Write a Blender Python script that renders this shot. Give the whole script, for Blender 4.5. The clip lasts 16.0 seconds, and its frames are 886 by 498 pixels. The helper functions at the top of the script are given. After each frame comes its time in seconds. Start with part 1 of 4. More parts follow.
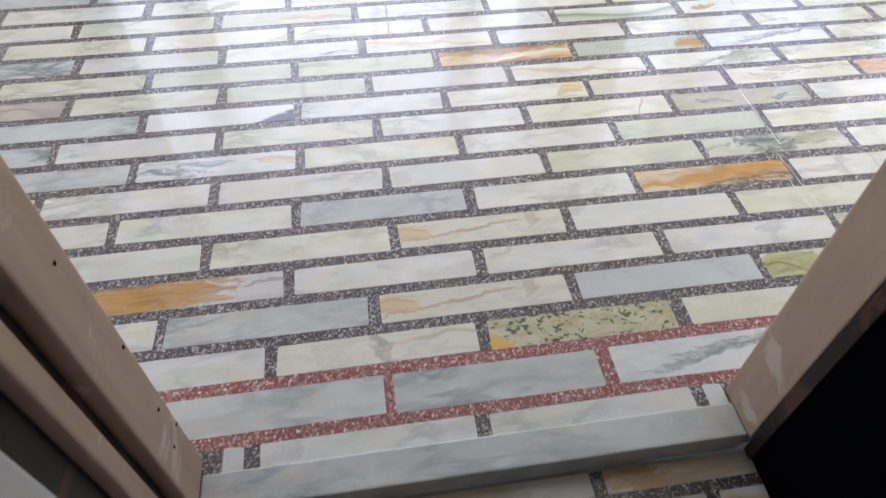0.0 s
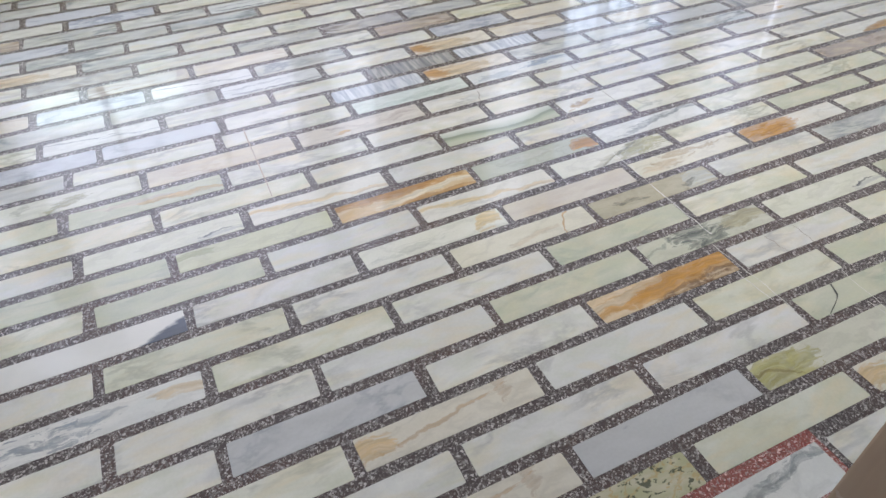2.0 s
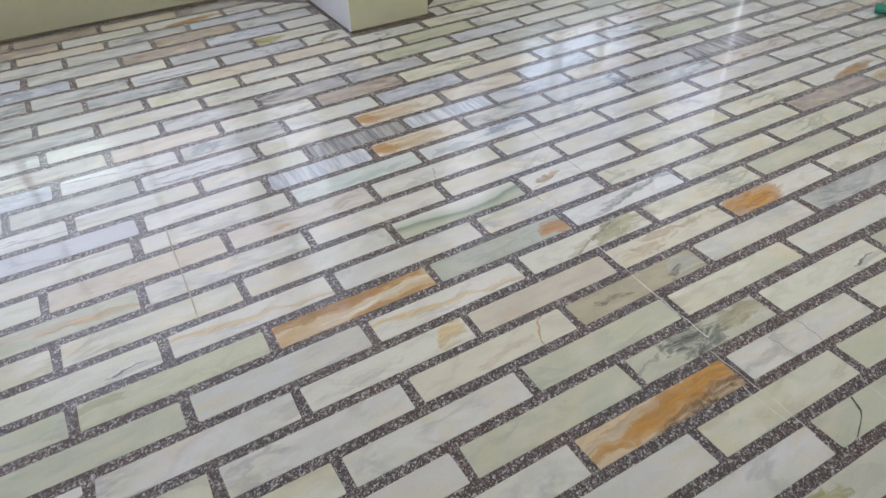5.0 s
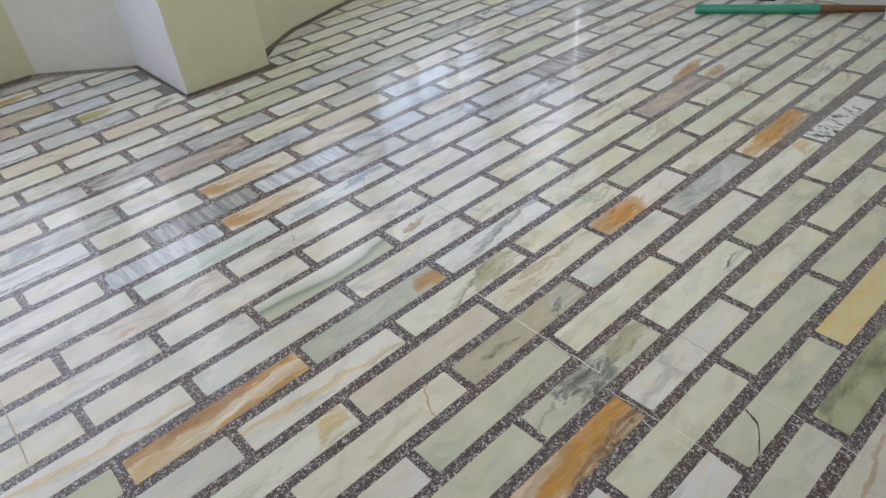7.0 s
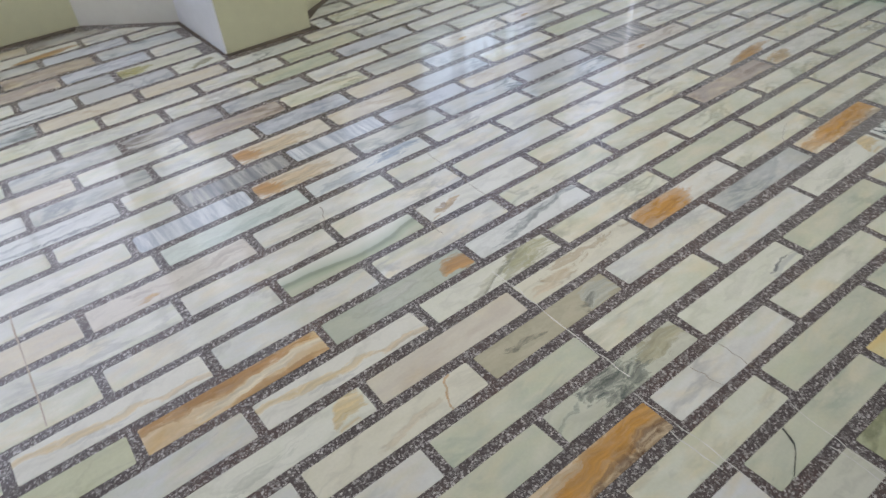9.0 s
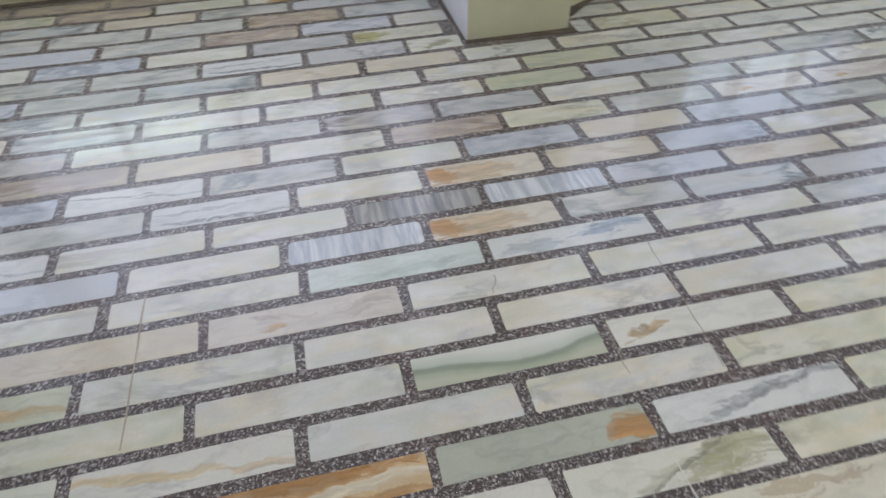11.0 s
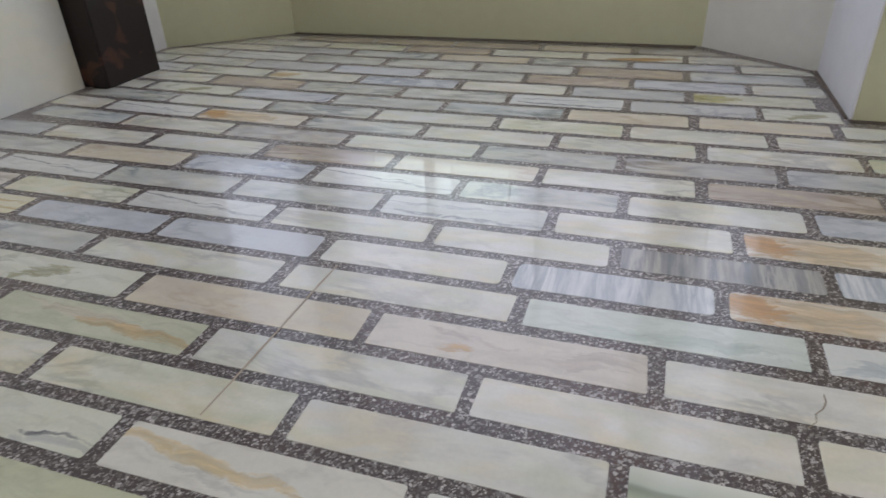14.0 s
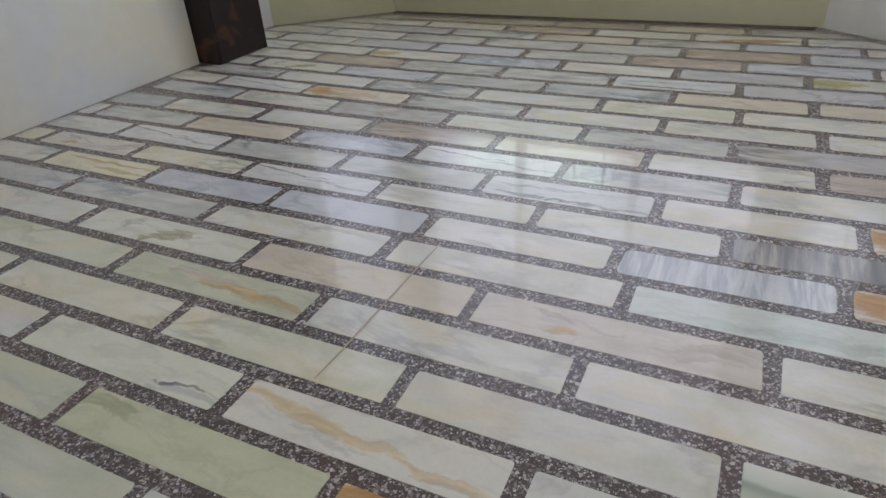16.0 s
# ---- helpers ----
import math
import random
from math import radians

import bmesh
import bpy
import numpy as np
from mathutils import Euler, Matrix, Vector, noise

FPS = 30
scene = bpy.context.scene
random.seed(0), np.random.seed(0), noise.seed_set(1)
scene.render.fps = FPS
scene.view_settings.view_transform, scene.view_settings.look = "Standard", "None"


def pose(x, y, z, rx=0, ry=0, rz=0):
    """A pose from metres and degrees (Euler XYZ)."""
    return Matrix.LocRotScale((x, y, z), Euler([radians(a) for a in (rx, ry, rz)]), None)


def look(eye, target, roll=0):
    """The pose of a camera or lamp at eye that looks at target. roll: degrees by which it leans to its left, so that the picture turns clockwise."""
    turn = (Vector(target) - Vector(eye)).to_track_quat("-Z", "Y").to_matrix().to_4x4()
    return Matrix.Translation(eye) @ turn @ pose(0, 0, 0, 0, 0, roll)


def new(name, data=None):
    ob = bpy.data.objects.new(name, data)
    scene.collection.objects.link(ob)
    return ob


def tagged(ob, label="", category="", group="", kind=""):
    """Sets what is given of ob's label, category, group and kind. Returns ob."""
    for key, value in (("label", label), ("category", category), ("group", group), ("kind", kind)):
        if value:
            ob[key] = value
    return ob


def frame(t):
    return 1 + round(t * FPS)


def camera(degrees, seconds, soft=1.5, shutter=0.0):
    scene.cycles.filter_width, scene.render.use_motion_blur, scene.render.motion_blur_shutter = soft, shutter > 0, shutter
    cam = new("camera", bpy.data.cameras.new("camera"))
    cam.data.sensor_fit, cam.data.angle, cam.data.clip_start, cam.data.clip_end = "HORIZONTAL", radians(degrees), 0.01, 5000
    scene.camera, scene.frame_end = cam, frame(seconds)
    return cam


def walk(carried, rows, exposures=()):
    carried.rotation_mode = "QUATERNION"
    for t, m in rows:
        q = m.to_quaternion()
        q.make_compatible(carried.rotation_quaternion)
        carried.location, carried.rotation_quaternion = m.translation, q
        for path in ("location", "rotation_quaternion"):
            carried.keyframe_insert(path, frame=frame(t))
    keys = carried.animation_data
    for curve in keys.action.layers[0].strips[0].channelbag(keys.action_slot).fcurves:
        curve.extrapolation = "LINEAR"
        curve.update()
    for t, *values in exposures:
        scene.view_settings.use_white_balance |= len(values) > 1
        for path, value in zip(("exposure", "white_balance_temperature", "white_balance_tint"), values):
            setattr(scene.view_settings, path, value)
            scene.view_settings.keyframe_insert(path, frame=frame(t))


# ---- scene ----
cam = camera(69.3, 16.0, 1.5, 0.3)
EXPOSURES = [(0, 1.60, 6150, 20), (1.0, 1.44, 6150, 19), (3.2, 1.06, 6250, 18), (5.5, 0.98, 6250, 17), (8, 0.94, 6250, 15), (10.5, 0.90, 6150, 17), (11, 0.80, 6150, 17), (12, 0.82, 6200, 17), (12.5, 0.73, 6200, 16), (13, 0.76, 6260, 18), (14.5, 0.59, 6340, 18), (16, 0.55, 6390, 18)]
PATH = [
    (0, (-0.23, 0.482, 0.995), (-0.019, 1.782, -0.511), 0.9),
    (0.5, (-0.231, 0.618, 0.976), (0.072, 1.905, -0.524), 1.0),
    (1, (-0.286, 0.734, 0.975), (0.252, 2.031, -0.449), -2.7),
    (1.5, (-0.297, 0.769, 0.995), (0.325, 2.101, -0.361), -0.5),
    (2, (-0.28, 0.791, 0.998), (0.34, 2.145, -0.337), -1.7),
    (2.5, (-0.279, 0.806, 1.0), (0.329, 2.169, -0.331), -1.4),
    (3, (-0.288, 0.819, 0.998), (0.309, 2.3, -0.206), -3.1),
    (3.2, (-0.282, 0.831, 0.997), (0.328, 2.288, -0.229), -3.3),
    (5.3, (-0.103, 1.079, 0.998), (0.643, 2.43, -0.274), -2.2),
    (5.5, (-0.088, 1.1, 1.0), (0.653, 2.494, -0.229), -3.5),
    (6, (-0.045, 1.121, 1.001), (0.827, 2.452, -0.21), -5.0),
    (6.5, (-0.017, 1.118, 0.993), (0.945, 2.369, -0.236), -5.7),
    (7, (0.008, 1.116, 0.992), (1.035, 2.315, -0.236), -4.8),
    (7.5, (0.028, 1.114, 0.994), (1.052, 2.316, -0.234), -5.5),
    (8, (0.045, 1.119, 0.994), (1.097, 2.299, -0.231), -5.4),
    (8.2, (0.05, 1.119, 0.992), (1.1, 2.295, -0.238), -5.6),
    (10.3, (0.141, 1.388, 0.984), (0.724, 2.678, -0.429), 0.2),
    (10.5, (0.201, 1.441, 0.988), (0.796, 2.788, -0.365), 0.2),
    (11, (0.293, 1.518, 0.98), (0.613, 2.943, -0.386), -1.2),
    (11.5, (0.396, 1.582, 0.961), (0.407, 3.048, -0.398), 0.3),
    (12, (0.399, 1.738, 0.724), (0.352, 3.306, -0.516), 1.7),
    (12.5, (0.382, 1.786, 0.559), (0.189, 3.422, -0.576), 0.4),
    (13, (0.385, 1.761, 0.564), (0.083, 3.464, -0.442), -0.2),
    (13.5, (0.378, 1.756, 0.568), (-0.029, 3.442, -0.428), -0.5),
    (14, (0.364, 1.732, 0.567), (-0.202, 3.368, -0.434), -2.3),
    (14.5, (0.344, 1.714, 0.57), (-0.36, 3.286, -0.447), -5.1),
    (15, (0.323, 1.707, 0.572), (-0.448, 3.249, -0.442), -5.6),
    (15.5, (0.33, 1.713, 0.566), (-0.466, 3.231, -0.464), -5.0),
    (16, (0.327, 1.709, 0.571), (-0.456, 3.227, -0.469), -3.8),
]
walk(cam, [(t, look(eye, target, roll)) for t, eye, target, roll in PATH], EXPOSURES)

# ---- light ----
world = bpy.data.worlds.new("sky")
scene.world = world
world.use_nodes = True
wn = world.node_tree.nodes
sky = wn.new("ShaderNodeTexSky")
sky.sky_type, sky.sun_disc = "NISHITA", False
sky.sun_elevation, sky.sun_rotation = radians(70), radians(180)
world.node_tree.links.new(sky.outputs[0], wn["Background"].inputs[0])
wn["Background"].inputs[1].default_value = 0.12
sun = new("sun", bpy.data.lights.new("sun", "SUN"))
sun.data.energy, sun.data.angle, sun.data.color = 3.0, radians(0.5), (1.0, 0.95, 0.88)
sun.matrix_world = look((1, -2.37, 12), (1, 2, 0))


def window_light(name, x0, x1, z0, z1, y, watts, colour):
    """The sky's light in a window's opening, shining into the room."""
    lamp = new(name, bpy.data.lights.new(name, "AREA"))
    lamp.data.shape, lamp.data.size, lamp.data.size_y = "RECTANGLE", x1 - x0, z1 - z0
    lamp.data.energy, lamp.data.color = watts, colour
    lamp.matrix_world = look(((x0 + x1) / 2, y, (z0 + z1) / 2), ((x0 + x1) / 2, y - 1, (z0 + z1) / 2))


window_light("bay_window_light", -1.14, 0.46, 0.53, 2.5, 4.50, 12.5, (0.95, 0.95, 1.0))
window_light("bay_lower_light", -0.97, -0.20, 0.54, 0.82, 4.48, 1.2, (0.70, 1.0, 0.80))
window_light("side_window_light", 2.08, 3.12, 0.46, 2.3, 4.16, 5.2, (0.72, 0.79, 1.0))
window_light("side_lower_light", 2.12, 2.95, 0.50, 0.86, 4.14, 1.0, (0.84, 1.0, 0.92))
# the slanting sides of the two bays: foot of each side's window and what shines in
SLANTS = [("wall_corner_1", (-1.575, 3.955), (-1.175, 4.30), 0.54, 2.9), ("wall_corner_2", (0.49, 4.325), (0.845, 4.015), 0.54, 3.1), ("wall_corner_3", (1.36, 3.745), (2.03, 3.995), 0.54, 4.3)]
for name, p, q, low, watts in SLANTS:
    along = (Vector(q) - Vector(p)).normalized()
    mid = (Vector(p) + Vector(q)) / 2 + Vector((-along.y, along.x)) * 0.17
    lamp = new(name.replace("wall", "window_light"), bpy.data.lights.new("slant_light", "AREA"))
    lamp.data.shape, lamp.data.size, lamp.data.size_y = "RECTANGLE", (Vector(q) - Vector(p)).length - 0.10, 2.5 - low
    lamp.data.energy, lamp.data.color = watts, (0.92, 0.96, 1.0)
    lamp.matrix_world = look((*mid, (low + 2.5) / 2), (mid.x + along.y, mid.y - along.x, (low + 2.5) / 2))
for name, y, size, low, high, watts in (("door_light", 3.70, 0.50, 0.80, 2.1, 1.9), ("gap_light", 3.431, 0.020, 0.27, 1.10, 0.15)):
    lamp = new(name, bpy.data.lights.new(name, "AREA"))
    lamp.data.shape, lamp.data.size, lamp.data.size_y = "RECTANGLE", size, high - low
    lamp.data.energy, lamp.data.color = watts, (0.86, 0.90, 1.0)
    x = 3.34 if size > 0.1 else 3.203
    lamp.matrix_world = look((x, y, (low + high) / 2), (2.0, y, (low + high) / 2))
# fill light in an added opening of the left wall, out of view
left_lamp = new("left_window_light", bpy.data.lights.new("left_window_light", "AREA"))
left_lamp.data.shape, left_lamp.data.size, left_lamp.data.size_y = "RECTANGLE", 1.30, 1.30
left_lamp.data.energy, left_lamp.data.color = 2.2, (1.0, 0.985, 0.97)
left_lamp.matrix_world = look((-1.60, 1.8, 1.5), (0.0, 1.8, 1.5))
# fill from behind the camera, through an opening added to the front wall
front_lamp = new("front_window_light", bpy.data.lights.new("front_window_light", "AREA"))
front_lamp.data.shape, front_lamp.data.size, front_lamp.data.size_y = "RECTANGLE", 1.3, 1.25
front_lamp.data.energy, front_lamp.data.color = 13.5, (1.0, 0.955, 0.84)
front_lamp.matrix_world = look((1.17, 0.80, 1.5), (1.17, 2.0, 1.5))

# ---- materials ----


class Mat:
    """A node material with a few shorthands."""

    def __init__(self, name, rough=0.5, spec=0.5, metal=0.0):
        self.m = bpy.data.materials.new(name)
        self.m.use_nodes = True
        self.n, self.l = self.m.node_tree.nodes, self.m.node_tree.links
        self.b = self.n["Principled BSDF"]
        self.b.inputs["Roughness"].default_value = rough
        self.b.inputs["Specular IOR Level"].default_value = spec
        self.b.inputs["Metallic"].default_value = metal

    def put(self, value, socket):
        if isinstance(value, bpy.types.NodeSocket):
            self.l.new(value, socket)
        else:
            socket.default_value = value

    def coords(self, kind="Object"):
        return self.n.new("ShaderNodeTexCoord").outputs[kind]

    def place(self, at, scale=(1, 1, 1), turn=(0, 0, 0)):
        node = self.n.new("ShaderNodeMapping")
        self.l.new(at, node.inputs["Vector"])
        node.inputs["Scale"].default_value = scale
        self.put(turn, node.inputs["Rotation"])
        return node.outputs[0]

    def noise(self, at, scale, detail=4.0, warp=0.0, seed=None, rough=0.55):
        node = self.n.new("ShaderNodeTexNoise")
        node.noise_dimensions = "4D"
        self.l.new(at, node.inputs["Vector"])
        node.inputs["Scale"].default_value, node.inputs["Detail"].default_value = scale, detail
        node.inputs["Distortion"].default_value, node.inputs["Roughness"].default_value = warp, rough
        if seed is not None:
            self.put(seed, node.inputs["W"])
        return node.outputs["Fac"]

    def ramp(self, fac, *stops):
        node = self.n.new("ShaderNodeValToRGB")
        self.l.new(fac, node.inputs[0])
        e = node.color_ramp.elements
        while len(e) < len(stops):
            e.new(0.5)
        for k, (at, c) in enumerate(stops):
            e[k].position = at
            e[k].color = (*c, 1) if isinstance(c, tuple) else (c, c, c, 1)
        return node.outputs[0]

    def mix(self, fac, a, b, how="MIX"):
        node = self.n.new("ShaderNodeMix")
        node.data_type, node.blend_type = "RGBA", how
        self.put(fac, node.inputs[0])
        self.put((*a, 1) if isinstance(a, tuple) else a, node.inputs[6])
        self.put((*b, 1) if isinstance(b, tuple) else b, node.inputs[7])
        return node.outputs[2]

    def math(self, how, a, b):
        node = self.n.new("ShaderNodeMath")
        node.operation = how
        self.put(a, node.inputs[0])
        self.put(b, node.inputs[1])
        return node.outputs[0]

    def bump(self, height, strength, distance=0.002):
        node = self.n.new("ShaderNodeBump")
        node.inputs["Strength"].default_value, node.inputs["Distance"].default_value = strength, distance
        self.l.new(height, node.inputs["Height"])
        self.l.new(node.outputs[0], self.b.inputs["Normal"])

    def polish(self, rough=0.27, coat=0.30):
        """A worn polish: a soft sheen with a fainter clear gloss over it."""
        self.b.inputs["Roughness"].default_value = rough
        self.b.inputs["Coat Weight"].default_value, self.b.inputs["Coat Roughness"].default_value = coat, 0.02
        self.b.inputs["Specular IOR Level"].default_value = 0.46
        return self

    def colour(self, value):
        self.put((*value, 1) if isinstance(value, tuple) else value, self.b.inputs["Base Color"])
        return self

    def rough(self, value):
        self.put(value, self.b.inputs["Roughness"])
        return self


def piece_random(k):
    """One chance number a piece: by object, or by island in the joined rest."""
    a = k.n.new("ShaderNodeObjectInfo").outputs["Random"]
    b = k.n.new("ShaderNodeNewGeometry").outputs["Random Per Island"]
    return k.math("FRACT", k.math("ADD", a, b), 0.0)


def marble(name, tones, cloud, vein, vein_width=0.035, stretch=(3, 9, 1), turn=0.5, amount=1.0, warm=0.0, green=0.0):
    """Polished marble: a tone by chance, soft clouds, and blurred veins drawn out along a way of each piece's own."""
    k = Mat(name).polish()
    rnd = piece_random(k)
    seed = k.math("MULTIPLY", rnd, 97.0)
    at = k.coords()
    way = k.n.new("ShaderNodeCombineXYZ")
    k.put(k.math("ADD", k.math("MULTIPLY", k.math("FRACT", k.math("MULTIPLY", rnd, 13.0), 0.0), 1.3), turn - 0.65), way.inputs[2])
    step = 1.0 / len(tones)
    base = k.ramp(rnd, *[(i * step, c) for i, c in enumerate(tones)])
    drawn = k.place(at, (2, 5, 1), way.outputs[0])
    soft = k.noise(drawn, 4.0, 5, 0.8, seed)
    base = k.mix(k.math("MULTIPLY", k.ramp(soft, (0.38, 0.0), (0.64, 1.0)), 0.95), base, cloud)
    for strength, tint, shift in ((warm, (0.78, 0.66, 0.40), 23.0), (green, (0.58, 0.62, 0.43), 41.0)):
        if strength:
            mask = k.ramp(k.noise(drawn, 3.2, 4, 1.0, k.math("ADD", seed, shift)), (0.46, 0.0), (0.66, 1.0))
            base = k.mix(k.math("MULTIPLY", mask, strength), base, tint)
    fine = k.noise(k.place(at, stretch, way.outputs[0]), 2.0, 5, 0.45, k.math("ADD", seed, 11.0), 0.60)
    line = k.math("ABSOLUTE", k.math("SUBTRACT", fine, 0.5), 0.0)
    veins = k.math("MULTIPLY", k.ramp(line, (0.0, 1.0), (vein_width, 0.0)), amount)
    where = k.ramp(k.noise(at, 5.0, 2, 0, k.math("ADD", seed, 5.0)), (0.45, 0.0), (0.62, 1.0))
    base = k.mix(k.math("MULTIPLY", veins, where), base, vein)
    fleck = k.ramp(k.noise(k.place(at, (30, 70, 1), way.outputs[0]), 1.0, 3, 0.5, seed), (0.70, 0.0), (0.78, 0.45))
    base = k.mix(fleck, base, vein)
    base = k.mix(0.10, base, k.ramp(k.noise(at, 160.0, 3), (0.35, 0.45), (0.65, 0.9)), "MULTIPLY")
    k.colour(base)
    k.bump(k.noise(at, 9.0, 2, 0, seed), 0.05, 0.002)
    return k.m


def figured(name, base, cloud, *figures):
    """Marble with patches and streaks of its own: each (colour, x, y, length, width, turn, raggedness, strength)."""
    k = Mat(name).polish()
    at = k.coords()
    shift = float(len(name)) + 3.7 * base[0] + 11.0 * cloud[2]
    c = k.mix(k.ramp(k.noise(k.place(at, (2, 5, 1), (0, 0, 0.3)), 5.0, 5, 0.8, shift), (0.38, 0.0), (0.70, 1.0)), base, cloud)
    bend = k.n.new("ShaderNodeTexNoise")
    bend.inputs["Scale"].default_value, bend.inputs["Detail"].default_value = 13.0, 5.0
    k.l.new(at, bend.inputs["Vector"])
    offset = k.n.new("ShaderNodeVectorMath")
    offset.operation = "MULTIPLY_ADD"
    k.l.new(bend.outputs["Color"], offset.inputs[0])
    offset.inputs[1].default_value, offset.inputs[2].default_value = (0.12, 0.045, 0.0), (-0.06, -0.0225, 0.0)
    bent = k.n.new("ShaderNodeVectorMath")
    k.l.new(at, bent.inputs[0])
    k.l.new(offset.outputs[0], bent.inputs[1])
    for i, (colour, x, y, rx, ry, turn, ragged, strength) in enumerate(figures):
        node = k.n.new("ShaderNodeMapping")
        node.vector_type = "TEXTURE"
        k.l.new(bent.outputs[0], node.inputs["Vector"])
        node.inputs["Location"].default_value, node.inputs["Rotation"].default_value = (x, y, 0), (0, 0, turn)
        node.inputs["Scale"].default_value = (rx, ry, 1)
        parts = k.n.new("ShaderNodeSeparateXYZ")
        k.l.new(node.outputs[0], parts.inputs[0])
        u, v = parts.outputs[0], parts.outputs[1]
        far = k.math("ADD", k.math("MULTIPLY", u, u), k.math("MULTIPLY", v, v))
        rag = k.noise(k.place(bent.outputs[0], (22, 80, 1), (0, 0, turn)), 1.0, 7, 0.5, shift + 5.0 * i, 0.68)
        far = k.math("ADD", far, k.math("MULTIPLY", k.math("SUBTRACT", rag, 0.5), ragged * 6.0 + 1.0))
        mottle = k.noise(k.place(bent.outputs[0], (9, 90, 1), (0, 0, turn)), 1.0, 5, 0.4, shift + i)
        tone = k.mix(k.ramp(mottle, (0.35, 0.0), (0.65, 1.0)), colour, tuple(0.62 * v for v in colour))
        mask = k.ramp(far, (0.10, strength), (0.7, 0.66 * strength), (1.5, 0.0))
        if sum(colour) < 1.25 and colour[0] - colour[2] < 0.2:
            feather = k.noise(k.place(bent.outputs[0], (26, 60, 1), (0, 0, turn + 0.3)), 1.0, 8, 1.2, shift + 9.0 * i, 0.66)
            mask = k.math("MULTIPLY", mask, k.ramp(feather, (0.36, 0.15), (0.50, 0.75), (0.62, 1.0)))
        c = k.mix(mask, c, tone)
    thin = k.math("ABSOLUTE", k.math("SUBTRACT", k.noise(k.place(bent.outputs[0], (3, 9, 1), (0, 0, 0.5)), 2.0, 5, 0.4, shift + 31.0), 0.5), 0.0)
    c = k.mix(k.math("MULTIPLY", k.ramp(thin, (0.0, 1.0), (0.05, 0.0)), 0.20), c, tuple(0.5 * v for v in base))
    c = k.mix(0.10, c, k.ramp(k.noise(at, 160.0, 3), (0.35, 0.45), (0.65, 0.9)), "MULTIPLY")
    k.colour(c)
    k.bump(k.noise(at, 9.0, 2, 0, shift), 0.05, 0.002)
    return k.m


def wedged(name, base, dark):
    """Pale marble with a dark wedge in one corner."""
    k = Mat(name).polish()
    at = k.coords()
    parts = k.n.new("ShaderNodeSeparateXYZ")
    k.l.new(at, parts.inputs[0])
    level = k.math("SUBTRACT", k.math("MULTIPLY", parts.outputs[0], 0.5), parts.outputs[1])
    level = k.math("ADD", level, k.math("MULTIPLY", k.math("SUBTRACT", k.noise(k.place(at, (30, 60, 1)), 1.0, 4), 0.5), 0.03))
    shade = k.mix(k.noise(k.place(at, (20, 90, 1)), 1.0, 4), dark, tuple(2.2 * c for c in dark))
    pale = k.mix(k.ramp(k.noise(at, 10.0, 4, 0.5), (0.4, 0.0), (0.7, 0.6)), base, tuple(0.86 * c for c in base))
    k.colour(k.mix(k.ramp(level, (0.072, 0.0), (0.080, 1.0)), pale, shade))
    return k.m


def edged(name, base, dark):
    """Pale marble with a dark wavy band along one long side."""
    k = Mat(name).polish()
    at = k.coords()
    parts = k.n.new("ShaderNodeSeparateXYZ")
    k.l.new(at, parts.inputs[0])
    wave = k.math("MULTIPLY", k.math("SUBTRACT", k.noise(k.place(at, (5, 2, 1)), 1.0, 4, 0.3), 0.5), 0.06)
    bow = k.math("MULTIPLY", k.math("MULTIPLY", parts.outputs[0], parts.outputs[0]), 0.55)
    level = k.math("ADD", k.math("SUBTRACT", parts.outputs[1], bow), k.math("ADD", wave, 0.060))
    soft = k.ramp(level, (0.022, (0.52, 0.54, 0.40)), (0.036, (0.38, 0.43, 0.31)), (0.0435, dark), (0.050, dark), (0.055, (0.52, 0.57, 0.47)), (0.085, base))
    k.colour(k.mix(0.5, soft, k.mix(k.ramp(k.noise(k.place(at, (3, 20, 1)), 2.0, 5), (0.35, 0.0), (0.7, 0.5)), soft, (0.60, 0.62, 0.50))))
    return k.m


def banded(name, a, b, turn, scale):
    """Marble striped across its length."""
    k = Mat(name).polish()
    seed = k.math("MULTIPLY", piece_random(k), 31.0)
    at = k.coords()
    n = k.noise(k.place(at, scale, (0, 0, turn)), 1.0, 6, 0.5, seed, 0.6)
    c = k.ramp(n, (0.36, a), (0.47, tuple((p + q) / 2 for p, q in zip(a, b))), (0.52, b), (0.6, a), (0.7, b))
    k.colour(k.mix(0.12, c, k.ramp(k.noise(at, 120.0, 3), (0.3, 0.4), (0.7, 0.9)), "MULTIPLY"))
    return k.m


